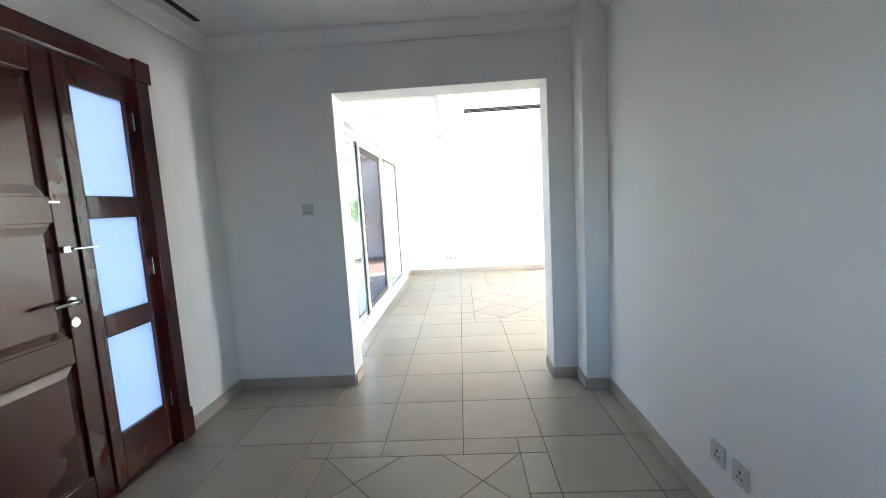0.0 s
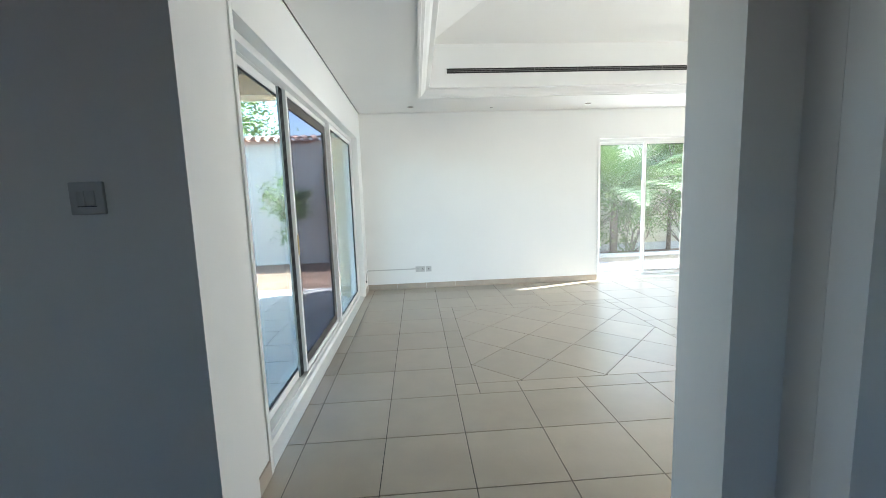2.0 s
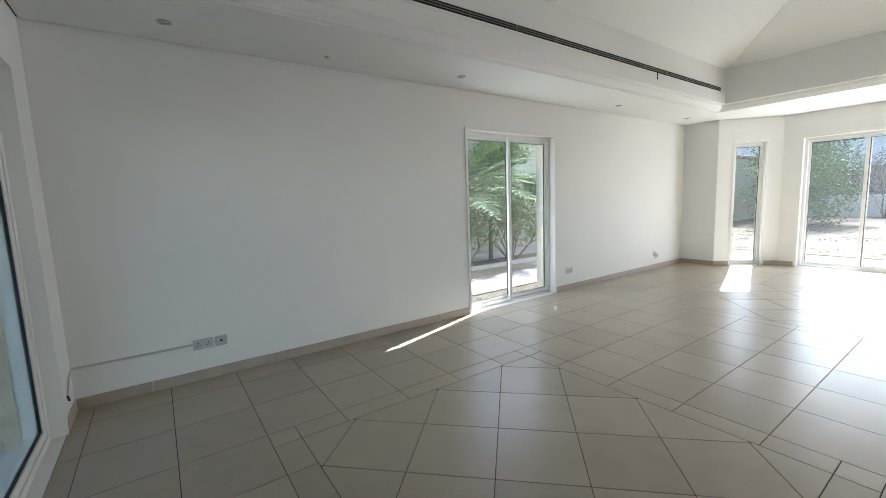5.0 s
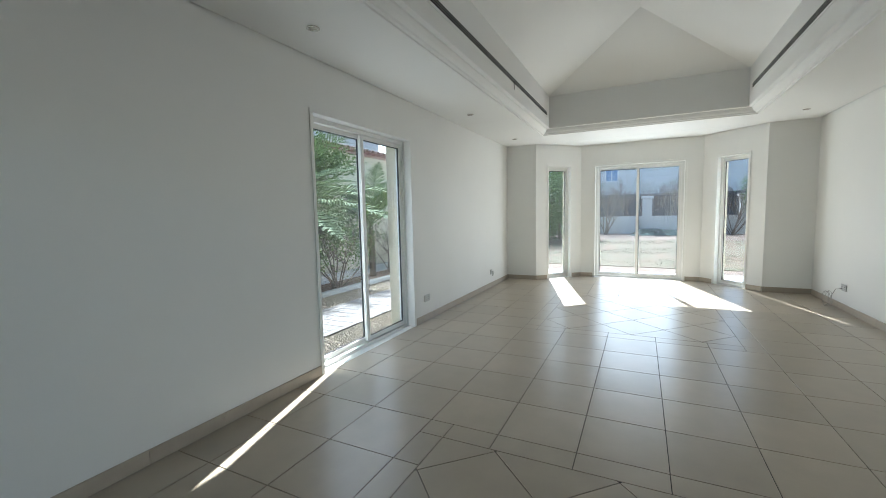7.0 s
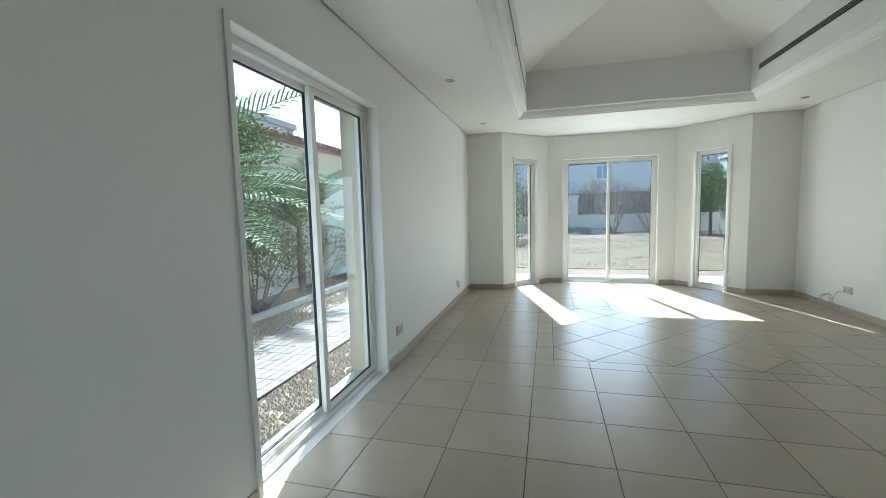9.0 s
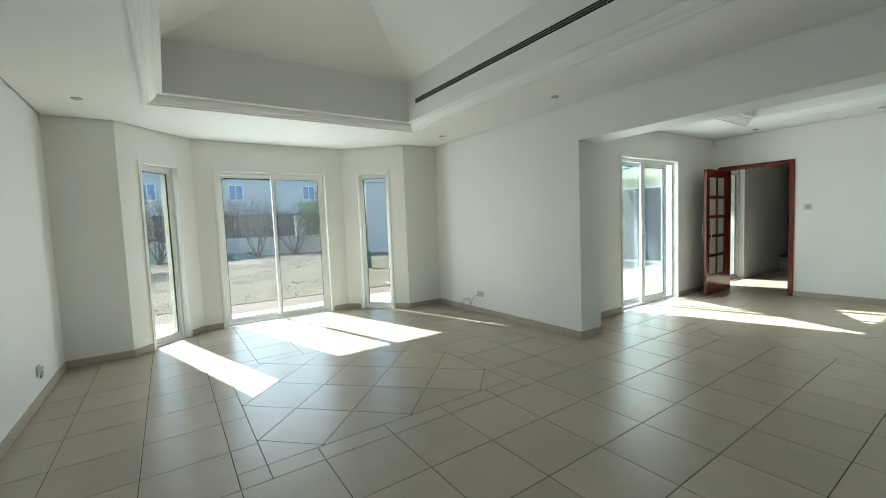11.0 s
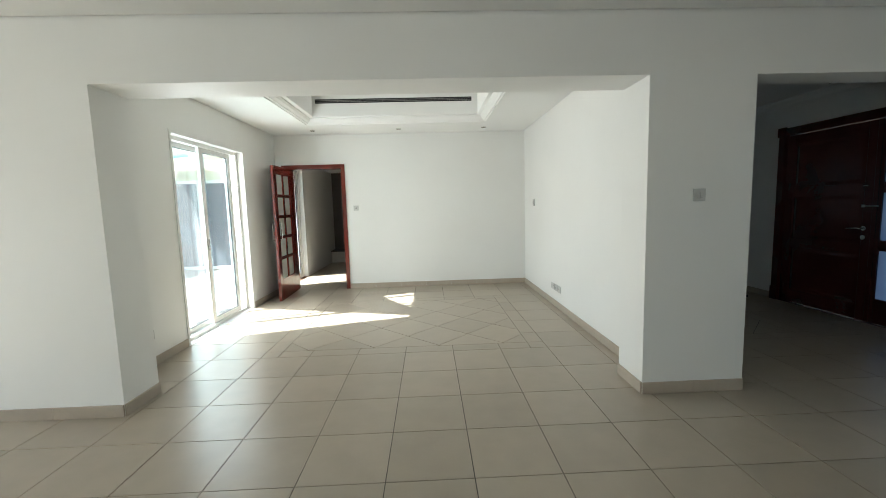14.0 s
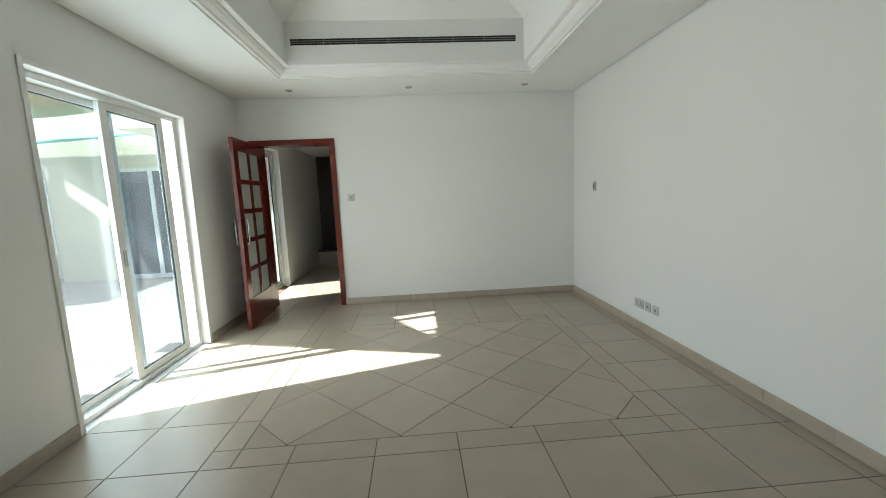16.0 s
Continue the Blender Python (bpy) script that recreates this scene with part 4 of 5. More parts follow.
part("finial", lathe([(0.075, -0.50), (0.05, -0.53), (0.012, -0.56), (0.004, -0.62)], 8), IRON, ln)


# ---- plants ----
def leaf_cloud(name, parent, centre, radius, n, size, material, seed, squash=0.8, shell=0.45):
    """A crown of many small folded leaves in clumps."""
    r_ = random.Random(seed)
    clumps = []
    for _ in range(max(6, n // 90)):
        v = Vector((r_.gauss(0, 1), r_.gauss(0, 1), r_.gauss(0, 1))).normalized() * radius * r_.uniform(shell, 1.0)
        clumps.append((Vector((v.x, v.y, v.z * squash)), radius * r_.uniform(0.18, 0.34)))
    verts, faces = [], []
    for _ in range(n):
        c, cr = r_.choice(clumps)
        p = Vector(centre) + c + Vector((r_.gauss(0, 1), r_.gauss(0, 1), r_.gauss(0, 1))) * cr * 0.55
        d = Vector((r_.uniform(-1, 1), r_.uniform(-1, 1), r_.uniform(-0.7, 0.5))).normalized()
        s = d.orthogonal().normalized()
        s.rotate(Matrix.Rotation(r_.uniform(0, 6.3), 3, d))
        L, W = size * r_.uniform(0.7, 1.4), size * r_.uniform(0.22, 0.36)
        i = len(verts)
        up = d.cross(s) * W * 0.4
        verts += [p, p + d * L * 0.45 + s * W + up, p + d * L, p + d * L * 0.45 - s * W + up]
        faces += [(i, i + 1, i + 2), (i, i + 2, i + 3)]
    me = bpy.data.meshes.new(name)
    me.from_pydata([tuple(v) for v in verts], [], faces)
    me.materials.append(material)
    ob = new(name, me)
    ob.parent = parent
    return ob


def branches(bm, p, d, length, radius, depth, r_, spread=0.6):
    q = p + d * length
    mid = p + d * length * 0.5 + Vector((r_.uniform(-1, 1), r_.uniform(-1, 1), 0)) * length * 0.06
    tube([p, mid, q], radius, 5, bm, 0.65)
    if depth:
        for _ in range(r_.choice((2, 3))):
            e = (d + Vector((r_.uniform(-1, 1), r_.uniform(-1, 1), r_.uniform(-0.3, 0.6))) * spread).normalized()
            branches(bm, q, e, length * r_.uniform(0.6, 0.85), radius * 0.62, depth - 1, r_, spread)


def tree(name, at, h, crown_r, n, size, label, seed, category="tree", material=LEAF, lean=0.0, low=0.64, tall=1.15):
    t = thing(name, at, label, category)
    r_ = random.Random(seed)
    bm = bmesh.new()
    tube([(0, 0, -0.05), (lean * 0.3, 0.02, h * 0.3), (lean, -0.03, h * 0.55)], 0.035 * h / 2, 8, bm, 0.6)
    for _ in range(5):
        d = Vector((r_.uniform(-1, 1), r_.uniform(-1, 1), r_.uniform(0.5, 1.2))).normalized()
        branches(bm, Vector((lean, 0, h * r_.uniform(0.35, 0.55))), d, h * 0.20, 0.014 * h / 2, 2, r_)
    part("trunk", bm, BARK, t)
    leaf_cloud("crown", t, (lean, 0, h * low), crown_r, n, size, material, seed, tall, 0.25)
    return t


def twig_bush(at, h, label, seed, n=9, depth=3, leaves=0):
    t = thing("dry_bush", at, label, "bush")
    r_ = random.Random(seed)
    bm = bmesh.new()
    for _ in range(n):
        d = Vector((r_.uniform(-0.7, 0.7), r_.uniform(-0.7, 0.7), 1)).normalized()
        branches(bm, Vector((r_.uniform(-.1, .1), r_.uniform(-.1, .1), -0.02)), d, h * 0.34, 0.010 * h, depth, r_, 0.75)
    part("stems", bm, TWIG, t)
    if leaves:
        leaf_cloud("leaves", t, (0, 0, h * 0.6), h * 0.55, leaves, 0.06, LEAF, seed + 3, 0.9, 0.1)
    return t


def palm(at, label, seed, fronds=16, length=2.0, trunk=0.5, el=(10, 75), sag=4.2, girth=1.0):
    """A date palm: short scaly trunk and arching fronds with two rows of narrow leaflets."""
    t = thing("palm", at, label, "palm")
    r_ = random.Random(seed)
    part("trunk", lathe([(0.20 * girth, -0.05), (0.22 * girth, trunk * 0.4), (0.17 * girth, trunk * 0.8), (0.10 * girth, trunk)], 12), BARK, t)
    for f in range(fronds):
        az = 2.4 * f + r_.uniform(-0.3, 0.3)
        e0 = radians(r_.uniform(*el))
        L = length * r_.uniform(0.75, 1.15)
        verts, faces, p = [], [], Vector((0, 0, trunk * 0.95))
        rib = [p.copy()]
        e = e0
        for k in range(16):
            d = Vector((math.cos(az) * math.cos(e), math.sin(az) * math.cos(e), math.sin(e)))
            p = p + d * L / 16
            rib.append(p.copy())
            e -= radians(sag)
            if k < 2:
                continue
            side = Vector((-math.sin(az), math.cos(az), 0))
            for j in range(3):
                q = p - d * L / 16 * j / 3
                for sgn in (-1, 1):
                    ll = L * 0.24 * math.sin(math.pi * min(1, (k + 1.5) / 17)) * r_.uniform(0.85, 1.15)
                    u = (side * sgn * 0.85 + d * 0.65 + Vector((0, 0, 0.28 + r_.uniform(-.15, .1)))).normalized()
                    tip = q + u * ll - Vector((0, 0, ll * 0.18))
                    wv = d * 0.011
                    i = len(verts)
                    verts += [tuple(q - wv), tuple(q + u * ll * 0.5 - wv * 1.2), tuple(tip), tuple(q + u * ll * 0.5 + wv * 1.2), tuple(q + wv)]
                    faces += [(i, i + 1, i + 3, i + 4), (i + 1, i + 2, i + 3)]
        bm = tube(rib, 0.011, 5, None, 0.3)
        me = bpy.data.meshes.new("tmp")
        me.from_pydata(verts, [], faces)
        bm.from_mesh(me)
        bpy.data.meshes.remove(me)
        me = bpy.data.meshes.new("frond")
        bm.to_mesh(me)
        bm.free()
        me.materials.append(PALM)
        ob = new("frond", me)
        ob.parent = t
    return t


# side garden behind the north window
palm((4.35, 11.0, GZ), "grey-green date palm with long arching fronds by the path", 3, 38, 2.3, 1.45, (0, 70), 2.8, 0.4)
palm((7.75, 11.3, GZ), "grey-green young date palm in front of the garden wall", 5, 24, 1.5, 1.25, (20, 75), 3.0, 0.35)
palm((10.2, 11.1, GZ), "young date palm at the end of the path", 6, 20, 1.6, 0.5, (10, 75))
tree("shrub_tree", (5.9, 11.35, GZ), 3.1, 0.75, 5200, 0.06, "leafy green shrub tree with several thin stems", 8, lean=0.1, low=0.76, tall=0.9)
tree("tree", (5.6, 15.0, GZ), 6.2, 2.4, 9000, 0.13, "large green tree behind the garden wall", 9)
twig_bush((6.1, 10.95, GZ), 1.9, "half-dry bush with thin stems and pale green leaves", 4, 10, 3, 3200)
twig_bush((4.75, 10.95, GZ), 1.7, "half-dry bush with thin stems and pale green leaves", 9, 10, 3, 3000)
twig_bush((3.5, 11.1, GZ), 1.6, "green bush in front of the garden wall", 19, 9, 3, 2600)
tree("shrub_tree", (3.9, 11.45, GZ), 3.4, 0.95, 6000, 0.07, "leafy green shrub tree beside the palm", 28, low=0.66, tall=0.9)
twig_bush((8.5, 11.3, GZ), 1.5, "half-dry bush against the wall", 6, 6, 3, 90)
kb = tagged(part("kerb", boxes((0, 10.62, GZ, 16, 10.72, 0.03), (0, 11.6, GZ, 16, 11.7, 0.12), bevel=0.01), WHITE_RENDER), "low pale concrete kerbs of the planting bed", "kerb", "", "structure")
# west garden
tree("small_tree", (-2.95, 11.1, GZ), 2.2, 0.62, 1500, 0.075, "small young tree with yellow-green leaves", 12)
tree("tree", (-7.5, 15.2, GZ), 6.4, 2.5, 14000, 0.14, "tall feathery green tree behind the wall", 14)
tree("tree", (-11.0, 16.0, GZ), 6.0, 2.6, 9000, 0.14, "green tree behind the wall", 15)
tr_ = thing("trellis", (-2.35, 11.70, GZ), "brown wooden diamond trellis with a thin climber", "trellis", "", "", 0)
TRELLIS = mat("weathered_trellis_wood", (0.42, 0.36, 0.30), 0.8, spread=0.2, noise_scale=9)
for k in range(-2, 8):
    for s in (-1, 1):
        x_a, x_b = (0, 0.75)
        z_a = 0.24 * k
        part("slat", tube([(x_a, 0.008 * s, z_a + (0 if s > 0 else 0.75)), (x_b, 0.008 * s, z_a + (0.75 if s > 0 else 0))], 0.013, 4), TRELLIS, tr_)
for x in (0, 0.75):
    part("post", tube([(x, 0, -0.5), (x, 0, 2.5)], 0.018, 6), TRELLIS, tr_)
leaf_cloud("climber", tr_, (0.35, 0, 1.75), 0.5, 420, 0.05, LEAF, 31, 1.3, 0.1)
# east garden: front wall with fence, bushes, neighbour
fw = garden_wall("wall_garden_east", 26.0, -10.0, 26.25, 12.0, 0.95, WHITE_RENDER, "low white garden wall carrying an iron fence")
for k in range(5):
    y = -8.4 + k * 4.6
    p = thing("wall_pillar", (26.12, y, GZ), "white square wall pillar with a cap", "pillar", "garden wall pillars")
    part("shaft", boxes((-0.25, -0.25, 0, 0.25, 0.25, 2.0), bevel=0.01), WHITE_RENDER, p)
    part("cap", boxes((-0.32, -0.32, 2.0, 0.32, 0.32, 2.14), bevel=0.02), WHITE_RENDER, p)
    fe = thing("iron_fence", (26.12, y + 0.27, 0.95), "dark iron fence panel with pointed bars on the wall", "fence", "iron fence panels")
    part("rail", boxes((-0.02, 0, 0.10, 0.02, 4.05, 0.15), (-0.02, 0, 0.40, 0.02, 4.05, 0.44), (-0.02, 0, 1.10, 0.02, 4.05, 0.15 + 1.0)), IRON, fe)
    for j in range(16):
        part("bar", tube([(0, 0.12 + j * 0.255, 0.0), (0, 0.12 + j * 0.255, 1.25), (0, 0.12 + j * 0.255, 1.38)], 0.027, 5, None, 0.3), IRON, fe)
for k, (x, y, hh) in enumerate(((24.6, 3.4, 3.0), (25.0, 1.5, 2.8), (28.5, 6.2, 3.6), (28.5, 3.6, 3.4), (25.0, 7.5, 2.8), (28.2, 9.0, 3.6))):
    twig_bush((x, y, GZ), hh, "bare grey-brown shrub in front of the wall", 40 + k, 10, 4)
tree("shrub_tree", (24.6, -0.4, GZ), 3.6, 1.4, 5500, 0.13, "green leafy shrub tree by the wall", 51)
tree("hedge_tree", (22.6, -0.55, GZ), 4.4, 0.75, 7000, 0.10, "dark green bushy tree by the side wall", 52, low=0.48, tall=1.5)
tree("hedge_tree", (20.5, 9.3, GZ), 3.8, 1.8, 8000, 0.11, "green bushy tree in the side garden", 53, low=0.48, tall=1.5)
tree("hedge_tree", (23.5, 10.2, GZ), 4.2, 2.0, 8000, 0.12, "green bushy tree in the side garden", 54, low=0.48, tall=1.5)
verts, faces = [], []
for _ in range(9000):
    x, y = rng.uniform(10.9, 21), rng.uniform(-1.5, 10)
    if noise.noise((x * 0.5, y * 0.5, 3.0)) < -0.05:
        continue
    a, hh = rng.uniform(0, 6.3), rng.uniform(0.010, 0.035)
    i = len(verts)
    verts += [(x, y, GZ + 0.012), (x + 0.03 * math.cos(a), y + 0.03 * math.sin(a), GZ + 0.012), (x + 0.05 * math.cos(a + 1), y + 0.05 * math.sin(a + 1), GZ + 0.012 + hh)]
    faces.append((i, i + 1, i + 2))
me = bpy.data.meshes.new("grass")
me.from_pydata(verts, [], faces)
me.materials.append(mat("grass_blade", (0.21, 0.15, 0.062), 0.8, second=(0.12, 0.12, 0.036), noise_scale=2.0))
tagged(new("grass", me), "sparse dry grass tufts on the lawn", "grass", "", "stuff")
ft = thing("green_standpipe", (14.9, 1.62, GZ), "short green plastic garden standpipe", "standpipe")
part("pipe", lathe([(0.10, 0), (0.10, 0.42), (0.13, 0.43), (0.13, 0.52), (0.06, 0.54), (0.06, 0.60)], 14), GREENPIPE, ft)
tp = thing("green_tarpaulin", (25.0, 4.6, GZ), "crumpled dark green tarpaulin on the ground", "tarpaulin")
bm = bmesh.new()
r_ = random.Random(77)
gv = [[bm.verts.new((0.5 * i - 1 + r_.uniform(-.1, .1), 0.5 * j - 1.5 + r_.uniform(-.1, .1), 0.02 + (0.34 * r_.random() if 0 < i < 4 and 0 < j < 6 else 0))) for j in range(7)] for i in range(5)]
for i in range(4):
    for j in range(6):
        bm.faces.new((gv[i][j], gv[i + 1][j], gv[i + 1][j + 1], gv[i][j + 1]))
part("sheet", bm, TARP, tp)


def far_house(x, y, w, d, h, label, face):
    """A white two-storey villa with blue glazed windows on the side turned here; face is -1 for west, and 2 for south."""
    t = thing("villa", (x, y, GZ), label, "house")
    part("wall", boxes((0, 0, 0, d, w, h)), WHITE_RENDER, t)
    part("parapet", boxes((-0.15, -0.15, h, d + 0.15, w + 0.15, h + 0.35)), WHITE_RENDER, t)
    if face < 0:
        # The shade under the car port is a dark sheet on the wall.
        part("carport", boxes((-2.5, 1.0, 2.5, -0.002, w - 1.0, 2.65), (-0.08, 1.0, 0.0, -0.003, w - 1.0, 2.5)), mat("carport_shade", (0.08, 0.08, 0.09), 0.8), t, "car port with its shade as a dark sheet on the wall")
    for fl in range(1 if face < 0 else 0, int(h // 3)):
        for k in range(int((w if face < 0 else d) // 6)):
            o = 1.6 + k * 6.0
            z = 0.9 + 3.0 * fl
            if face < 0:
                wi = part("window", boxes((-0.06, o, z, -0.002, o + 1.1, z + 1.3)), ALU, t)
                part("pane", boxes((-0.075, o + 0.08, z + 0.08, -0.062, o + 0.51, z + 1.22), (-0.075, o + 0.59, z + 0.08, -0.062, o + 1.02, z + 1.22)), BLUEGLASS, wi)
            else:
                wi = part("window", boxes((o, -0.06, z, o + 1.1, -0.002, z + 1.3)), ALU, t)
                part("pane", boxes((o + 0.08, -0.075, z + 0.08, o + 0.51, -0.062, z + 1.22), (o + 0.59, -0.075, z + 0.08, o + 1.02, -0.062, z + 1.22)), BLUEGLASS, wi)
    return t


far_house(40, -18, 44, 10, 7.2, "white two-storey villa across the road", -1)
far_house(9.0, 23, 9, 16, 7.0, "white two-storey villa behind the side garden", 2)

# dining courtyard: cream wing of the house with a glazed door, shade sails, downpipe
cw = tagged(part("wall_court_south", boxes((DE + 0.272, -4.5, GZ, 14.0, -4.2, 4.0)), CREAM), "cream rendered wing closing the courtyard", "wall", "", "structure")
ce = tagged(part("wall_court_east", boxes((11.32, -4.199, GZ, 11.6, -1.2, 2.6)), CREAM), "cream rendered courtyard wall", "wall", "", "structure")
gw = thing("glazed_door", (6.7, -2.45, -0.02), "white aluminium glazed double door of the opposite wing", "door", "", "", 180)
gw.matrix_basis = pose(9.5, -4.198, -0.02, 0, 0, 180)
part("door_frame", boxes((0, -0.05, 0, 0.07, -0.002, 2.2), (1.63, -0.05, 0, 1.7, -0.002, 2.2), (0.07, -0.05, 2.13, 1.63, -0.002, 2.2), (0.81, -0.05, 0, 0.89, -0.002, 2.13), (0.07, -0.05, 0, 0.81, -0.002, 0.08), (0.89, -0.05, 0, 1.63, -0.002, 0.08)), ALU, gw)
for a in (0.07, 0.89):
    part("pane", boxes((a, -0.03, 0.08, a + 0.74, -0.02, 2.13)), mat("dark_window_glass", (0.06, 0.08, 0.10), 0.05), gw)


def sail(name, corners, sag, material, label):
    """A stretched shade cloth between four corners."""
    n = 10
    bm = bmesh.new()
    c = [Vector(p) for p in corners]
    g = []
    for i in range(n + 1):
        row = []
        for j in range(n + 1):
            u, v_ = i / n, j / n
            p = (c[0] * (1 - u) + c[1] * u) * (1 - v_) + (c[3] * (1 - u) + c[2] * u) * v_
            p.z -= sag * 4 * u * (1 - u) + sag * 4 * v_ * (1 - v_)
            row.append(bm.verts.new(p))
        g.append(row)
    for i in range(n):
        for j in range(n):
            bm.faces.new((g[i][j], g[i + 1][j], g[i + 1][j + 1], g[i][j + 1]))
    top = bmesh.ops.duplicate(bm, geom=bm.faces[:] + bm.verts[:] + bm.edges[:])
    for v_ in top["geom"]:
        if isinstance(v_, bmesh.types.BMVert):
            v_.co.z += 0.004
    t = thing(name, (0, 0, 0), label, "shade sail")
    part("cloth", bm, material, t, smooth=True)


sail("shade_sail", [(8.66, 1.08, 2.54), (6.96, 0.57, 2.68), (6.37, 1.60, 2.72), (6.45, 1.87, 2.70)], 0.02, TEAL, "teal shade sail stretched over the courtyard")
sail("shade_sail", [(7.6, -4.05, 2.9), (11.2, -4.1, 2.75), (9.7, -1.9, 2.35), (8.5, -2.0, 2.42)], 0.03, TEAL, "teal shade sail stretched to the opposite wing")
sail("shade_sail", [(8.6, -1.6, 3.35), (11.2, -1.8, 3.35), (11.2, -3.6, 3.05), (8.9, -3.4, 3.1)], 0.04, ORANGE, "orange shade sail over the courtyard")
for x, y, h_ in ((8.66, 1.14, 2.56), (6.30, 2.0, 2.74), (9.75, -1.75, 2.40), (8.60, -1.585, 3.37)):
    po = thing("sail_post", (x, y, GZ), "slim white steel post holding a shade sail", "post", "sail posts")
    part("pole", tube([(0, 0, 0), (0, 0, h_ - GZ)], 0.022, 8), ALU, po, smooth=True)
dp = thing("downpipe", (10.63, -4.14, GZ), "white plastic downpipe on the courtyard wall", "pipe")
part("pipe", tube([(0, 0, 0.15), (0, 0, 2.5)], 0.04, 10), PLASTIC, dp, smooth=True)
part("shoe", tube([(0, 0, 0.16), (-0.02, 0, 0.08), (0, 0.10, 0.04)], 0.04, 10), PLASTIC, dp, smooth=True)

# ---- floors: tiles on grout beds ----
P0X, P0Y, PT, GAP = 0.041, 4.608, 0.463, 0.0044
DIAG = PT * math.sqrt(2)
CARPETS = [(0, 0, 5, 5, 0), (10, 0, 15, 5, 0), (4, -10, 10, -5, 1), (-2, -8, 1, -5, 2)]


def clip(poly, keep):
    """Cuts a polygon with half planes (a, b, c): a x + b y <= c."""
    for a, b, c in keep:
        out = []
        for i in range(len(poly)):
            p, q = poly[i - 1], poly[i]
            fp, fq = a * p[0] + b * p[1] - c, a * q[0] + b * q[1] - c
            if (fp <= 0) != (fq <= 0):
                t = fp / (fp - fq)
                out.append((p[0] + t * (q[0] - p[0]), p[1] + t * (q[1] - p[1])))
            if fq <= 0:
                out.append(q)
        poly = out
        if len(poly) < 3:
            return []
    return poly


def rect_planes(x0, y0, x1, y1):
    return [(-1, 0, -x0), (1, 0, x1), (0, -1, -y0), (0, 1, y1)]


def shrink(poly, g):
    """Moves each side of a convex polygon inwards by g."""
    area = sum(p[0] * q[1] - q[0] * p[1] for p, q in zip(poly, poly[1:] + poly[:1])) / 2
    if area < 0:
        poly, area = poly[::-1], -area
    if area < 0.0015:
        return []
    planes = []
    for p, q in zip(poly, poly[1:] + poly[:1]):
        d = math.hypot(q[0] - p[0], q[1] - p[1])
        if d < 1e-5:
            continue
        a, b = (q[1] - p[1]) / d, -(q[0] - p[0]) / d
        planes.append((a, b, a * p[0] + b * p[1] - g))
    return clip(poly, planes)


def tile_mesh(poly, cx, cy):
    top, mid = shrink(poly, GAP / 2 + 0.0012), shrink(poly, GAP / 2)
    if len(mid) < 3:
        return None
    if len(top) != len(mid):
        top = mid
    bm = bmesh.new()
    r = [[bm.verts.new((x - cx, y - cy, z)) for x, y in pl] for pl, z in ((mid, -0.008), (mid, -0.0010), (top, 0))]
    n = len(top)
    for a, b in zip(r, r[1:]):
        for k in range(n):
            bm.faces.new((a[k], a[(k + 1) % n], b[(k + 1) % n], b[k]))
    bm.faces.new(r[-1])
    me = bpy.data.meshes.new("tile")
    bm.to_mesh(me)
    bm.free()
    me.materials.append(TILE)
    return me


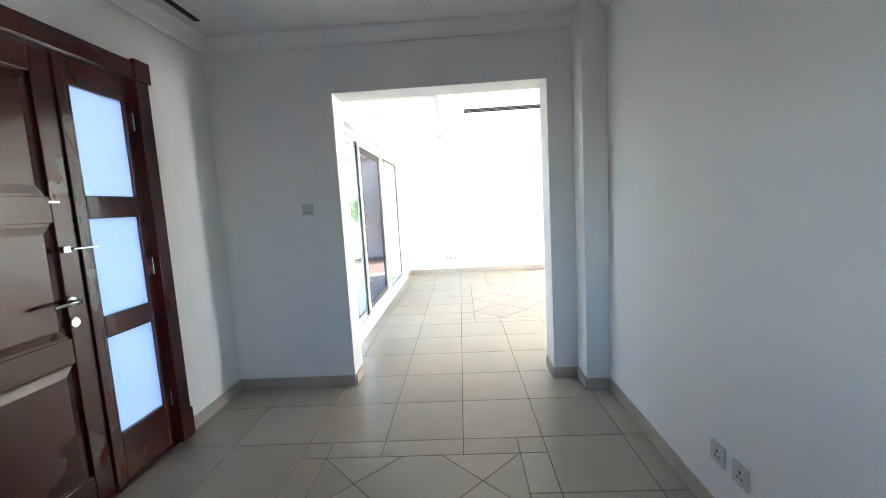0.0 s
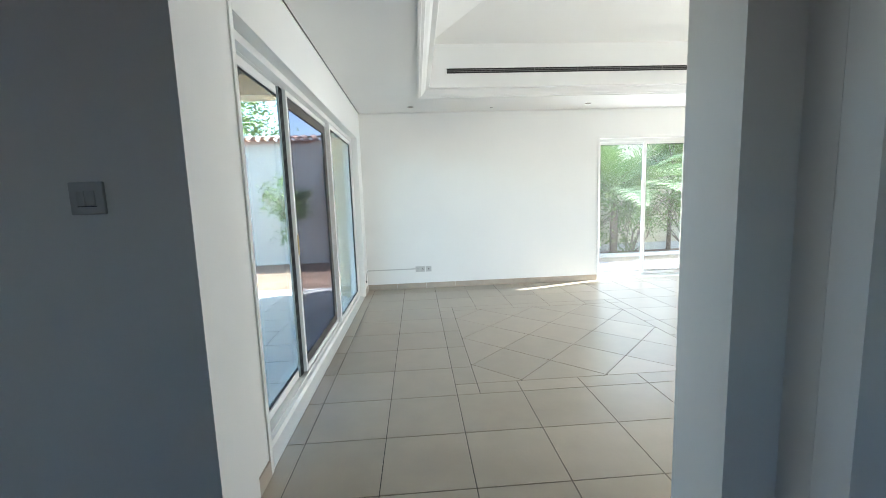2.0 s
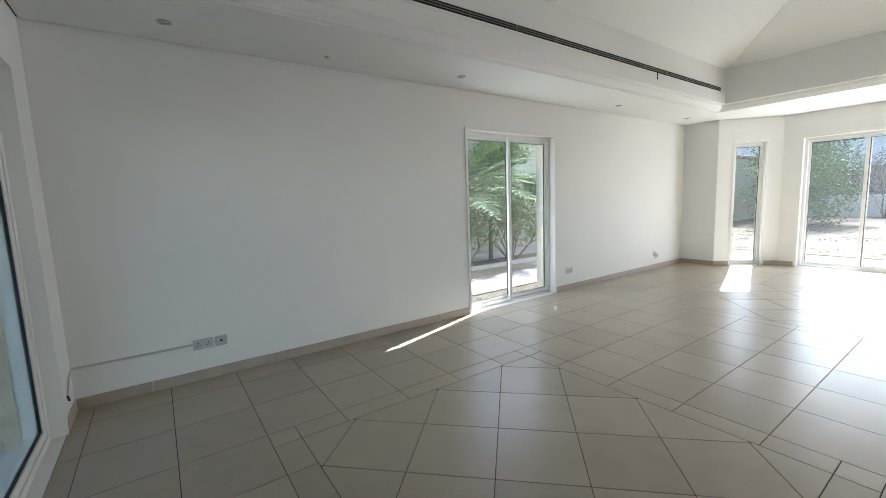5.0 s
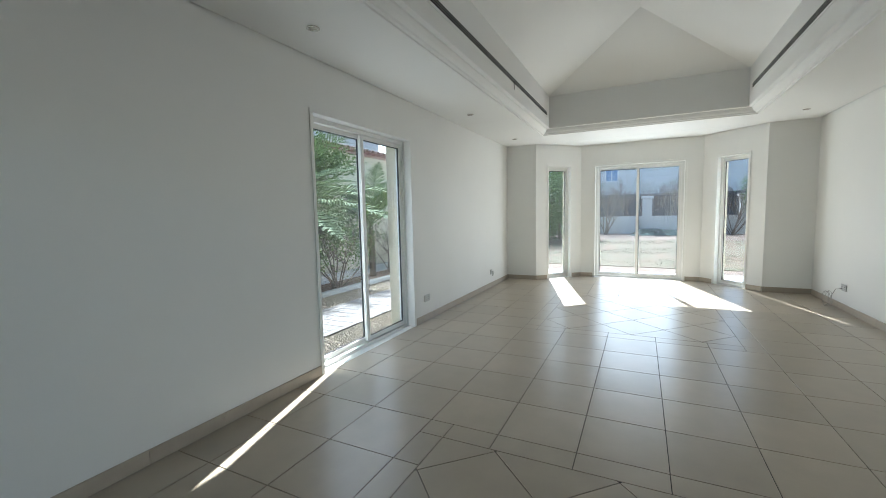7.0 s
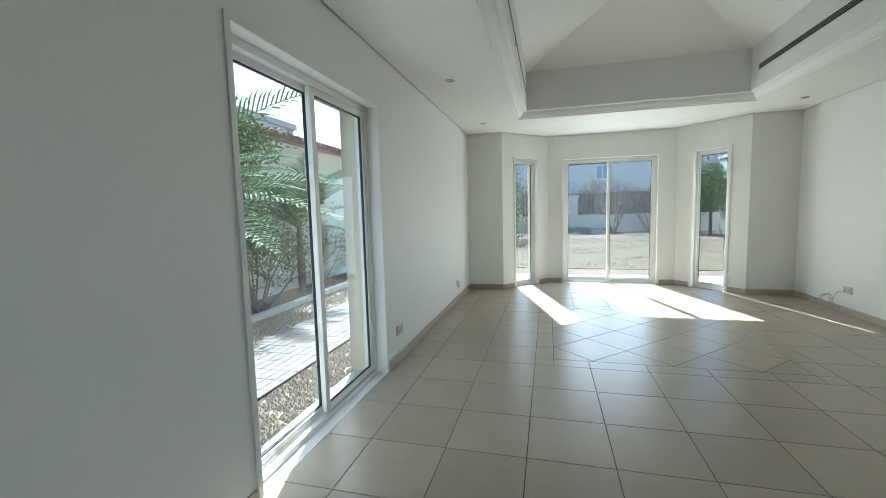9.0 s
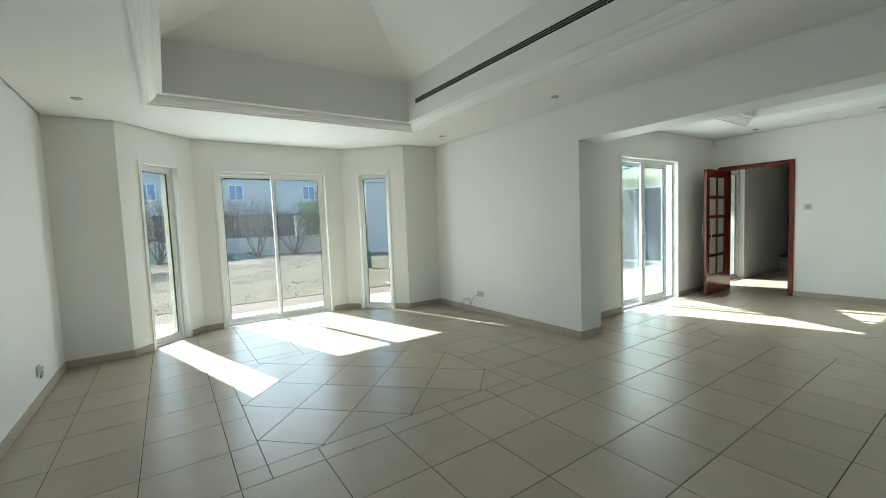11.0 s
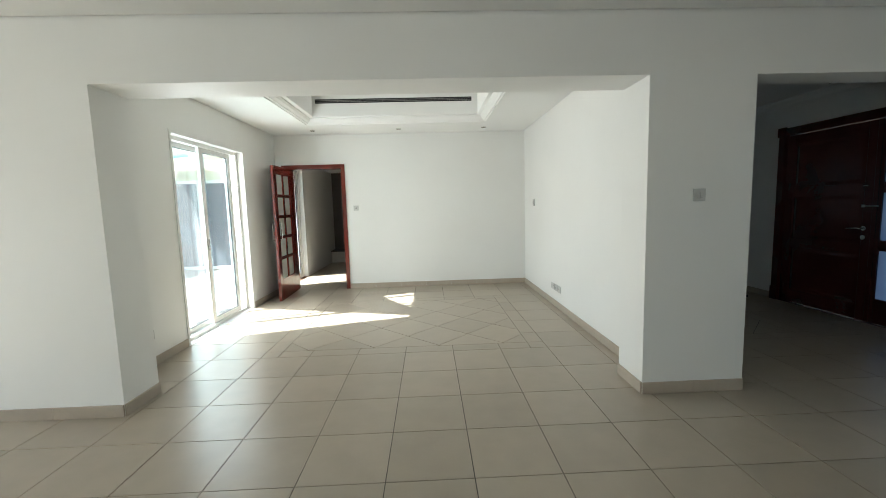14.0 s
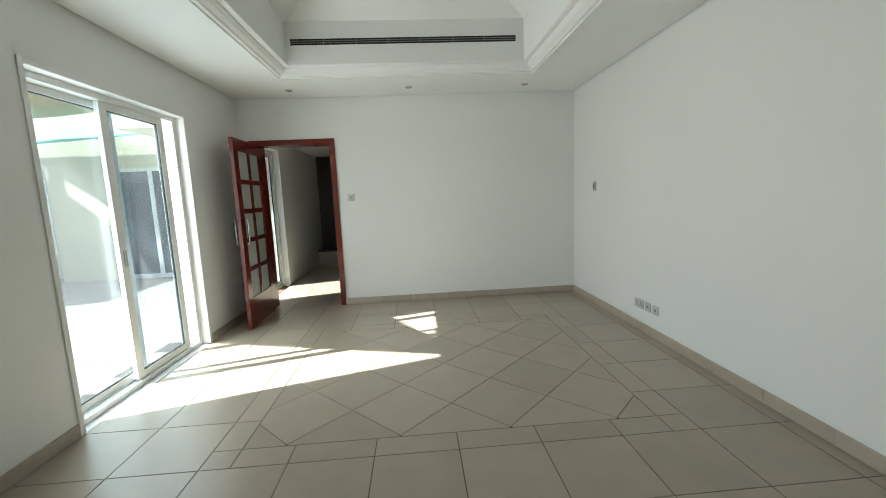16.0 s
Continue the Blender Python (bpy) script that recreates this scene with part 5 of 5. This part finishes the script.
def carpet_pieces(i0, j0, i1, j1, style):
    """The border strips and the diagonal field of a laid-in carpet of tiles."""
    x0, y0, x1, y1 = P0X + i0 * PT, P0Y + j0 * PT, P0X + i1 * PT, P0Y + j1 * PT
    s = 0.163 if style < 2 else 0.150
    a0, b0, a1, b1_ = x0 + s, y0 + s, x1 - s, y1 - s
    out = [[(x, y), (x + s, y), (x + s, y + s), (x, y + s)] for x in (x0, a1) for y in (y0, b1_)]
    us = [a0] + [x0 + k * PT for k in range(1, i1 - i0)] + [a1]
    vs = [b0] + [y0 + k * PT for k in range(1, j1 - j0)] + [b1_]
    for u, v_ in zip(us, us[1:]):
        out += [[(u, y), (v_, y), (v_, y + s), (u, y + s)] for y in (y0, b1_)]
    for u, v_ in zip(vs, vs[1:]):
        out += [[(x, u), (x + s, u), (x + s, v_), (x, v_)] for x in (x0, a1)]
    cx, cy, h_ = (x0 + x1) / 2, (y0 + y1) / 2, DIAG / 2
    ox, oy = (0, 0) if style == 0 else (h_, 0)
    for i in range(-8, 9):
        for j in range(-8, 9):
            if (i + j) % 2:
                continue
            mx, my = cx + ox + i * h_, cy + oy + j * h_
            q = clip([(mx - h_, my), (mx, my - h_), (mx + h_, my), (mx, my + h_)], rect_planes(a0, b0, a1, b1_))
            if len(q) >= 3:
                out.append(q)
    return out


REGIONS = [
    ("floor_living", rect_planes(XW, 3.219, XE, YN), (XW, 3.219, XE, YN)),
    ("floor_bay", [(-1, 0, -XE), (1, 0, XB), (1, 1, XE + 7.555 + 0.066), (1, -1, XE - 3.938 + 0.066)], (XE, 3.9, XB, 7.6)),
    ("floor_dining", rect_planes(DW, DS, DE, 3.219), (DW, DS, DE, 3.219)),
    ("floor_hall", rect_planes(HW, HS, HE, 3.219), (HW, HS, HE, 3.219)),
    ("floor_corridor", rect_planes(4.2, -5.0, DE, DS), (4.2, -5.0, DE, DS)),
]
square = {}
for fname, planes, (rx0, ry0, rx1, ry1) in REGIONS:
    pl = clip([(rx0, ry0), (rx1, ry0), (rx1, ry1), (rx0, ry1)], planes)
    bed = prism(pl, -0.05, -0.0035)
    root = tagged(part(fname, bed, GROUT), "cream ceramic floor tiles with dark grout", "floor", "", "structure")
    pieces = []
    for i in range(-8, 24):
        for j in range(-20, 12):
            if any(a <= i < c and b <= j < d for a, b, c, d, _ in CARPETS):
                continue
            x, y = P0X + i * PT, P0Y + j * PT
            pieces.append([(x, y), (x + PT, y), (x + PT, y + PT), (x, y + PT)])
    for c_ in CARPETS:
        pieces += carpet_pieces(*c_)
    for q in pieces:
        r = clip(q, planes)
        if len(r) < 3:
            continue
        cx, cy = sum(p[0] for p in r) / len(r), sum(p[1] for p in r) / len(r)
        key = tuple(sorted((round(p[0] - cx, 3), round(p[1] - cy, 3)) for p in r))
        if key not in square:
            square[key] = tile_mesh(r, cx, cy)
        if square[key] is None:
            continue
        ob = new("tile", square[key])
        ob.parent = root
        ob.location = (cx, cy, 0)
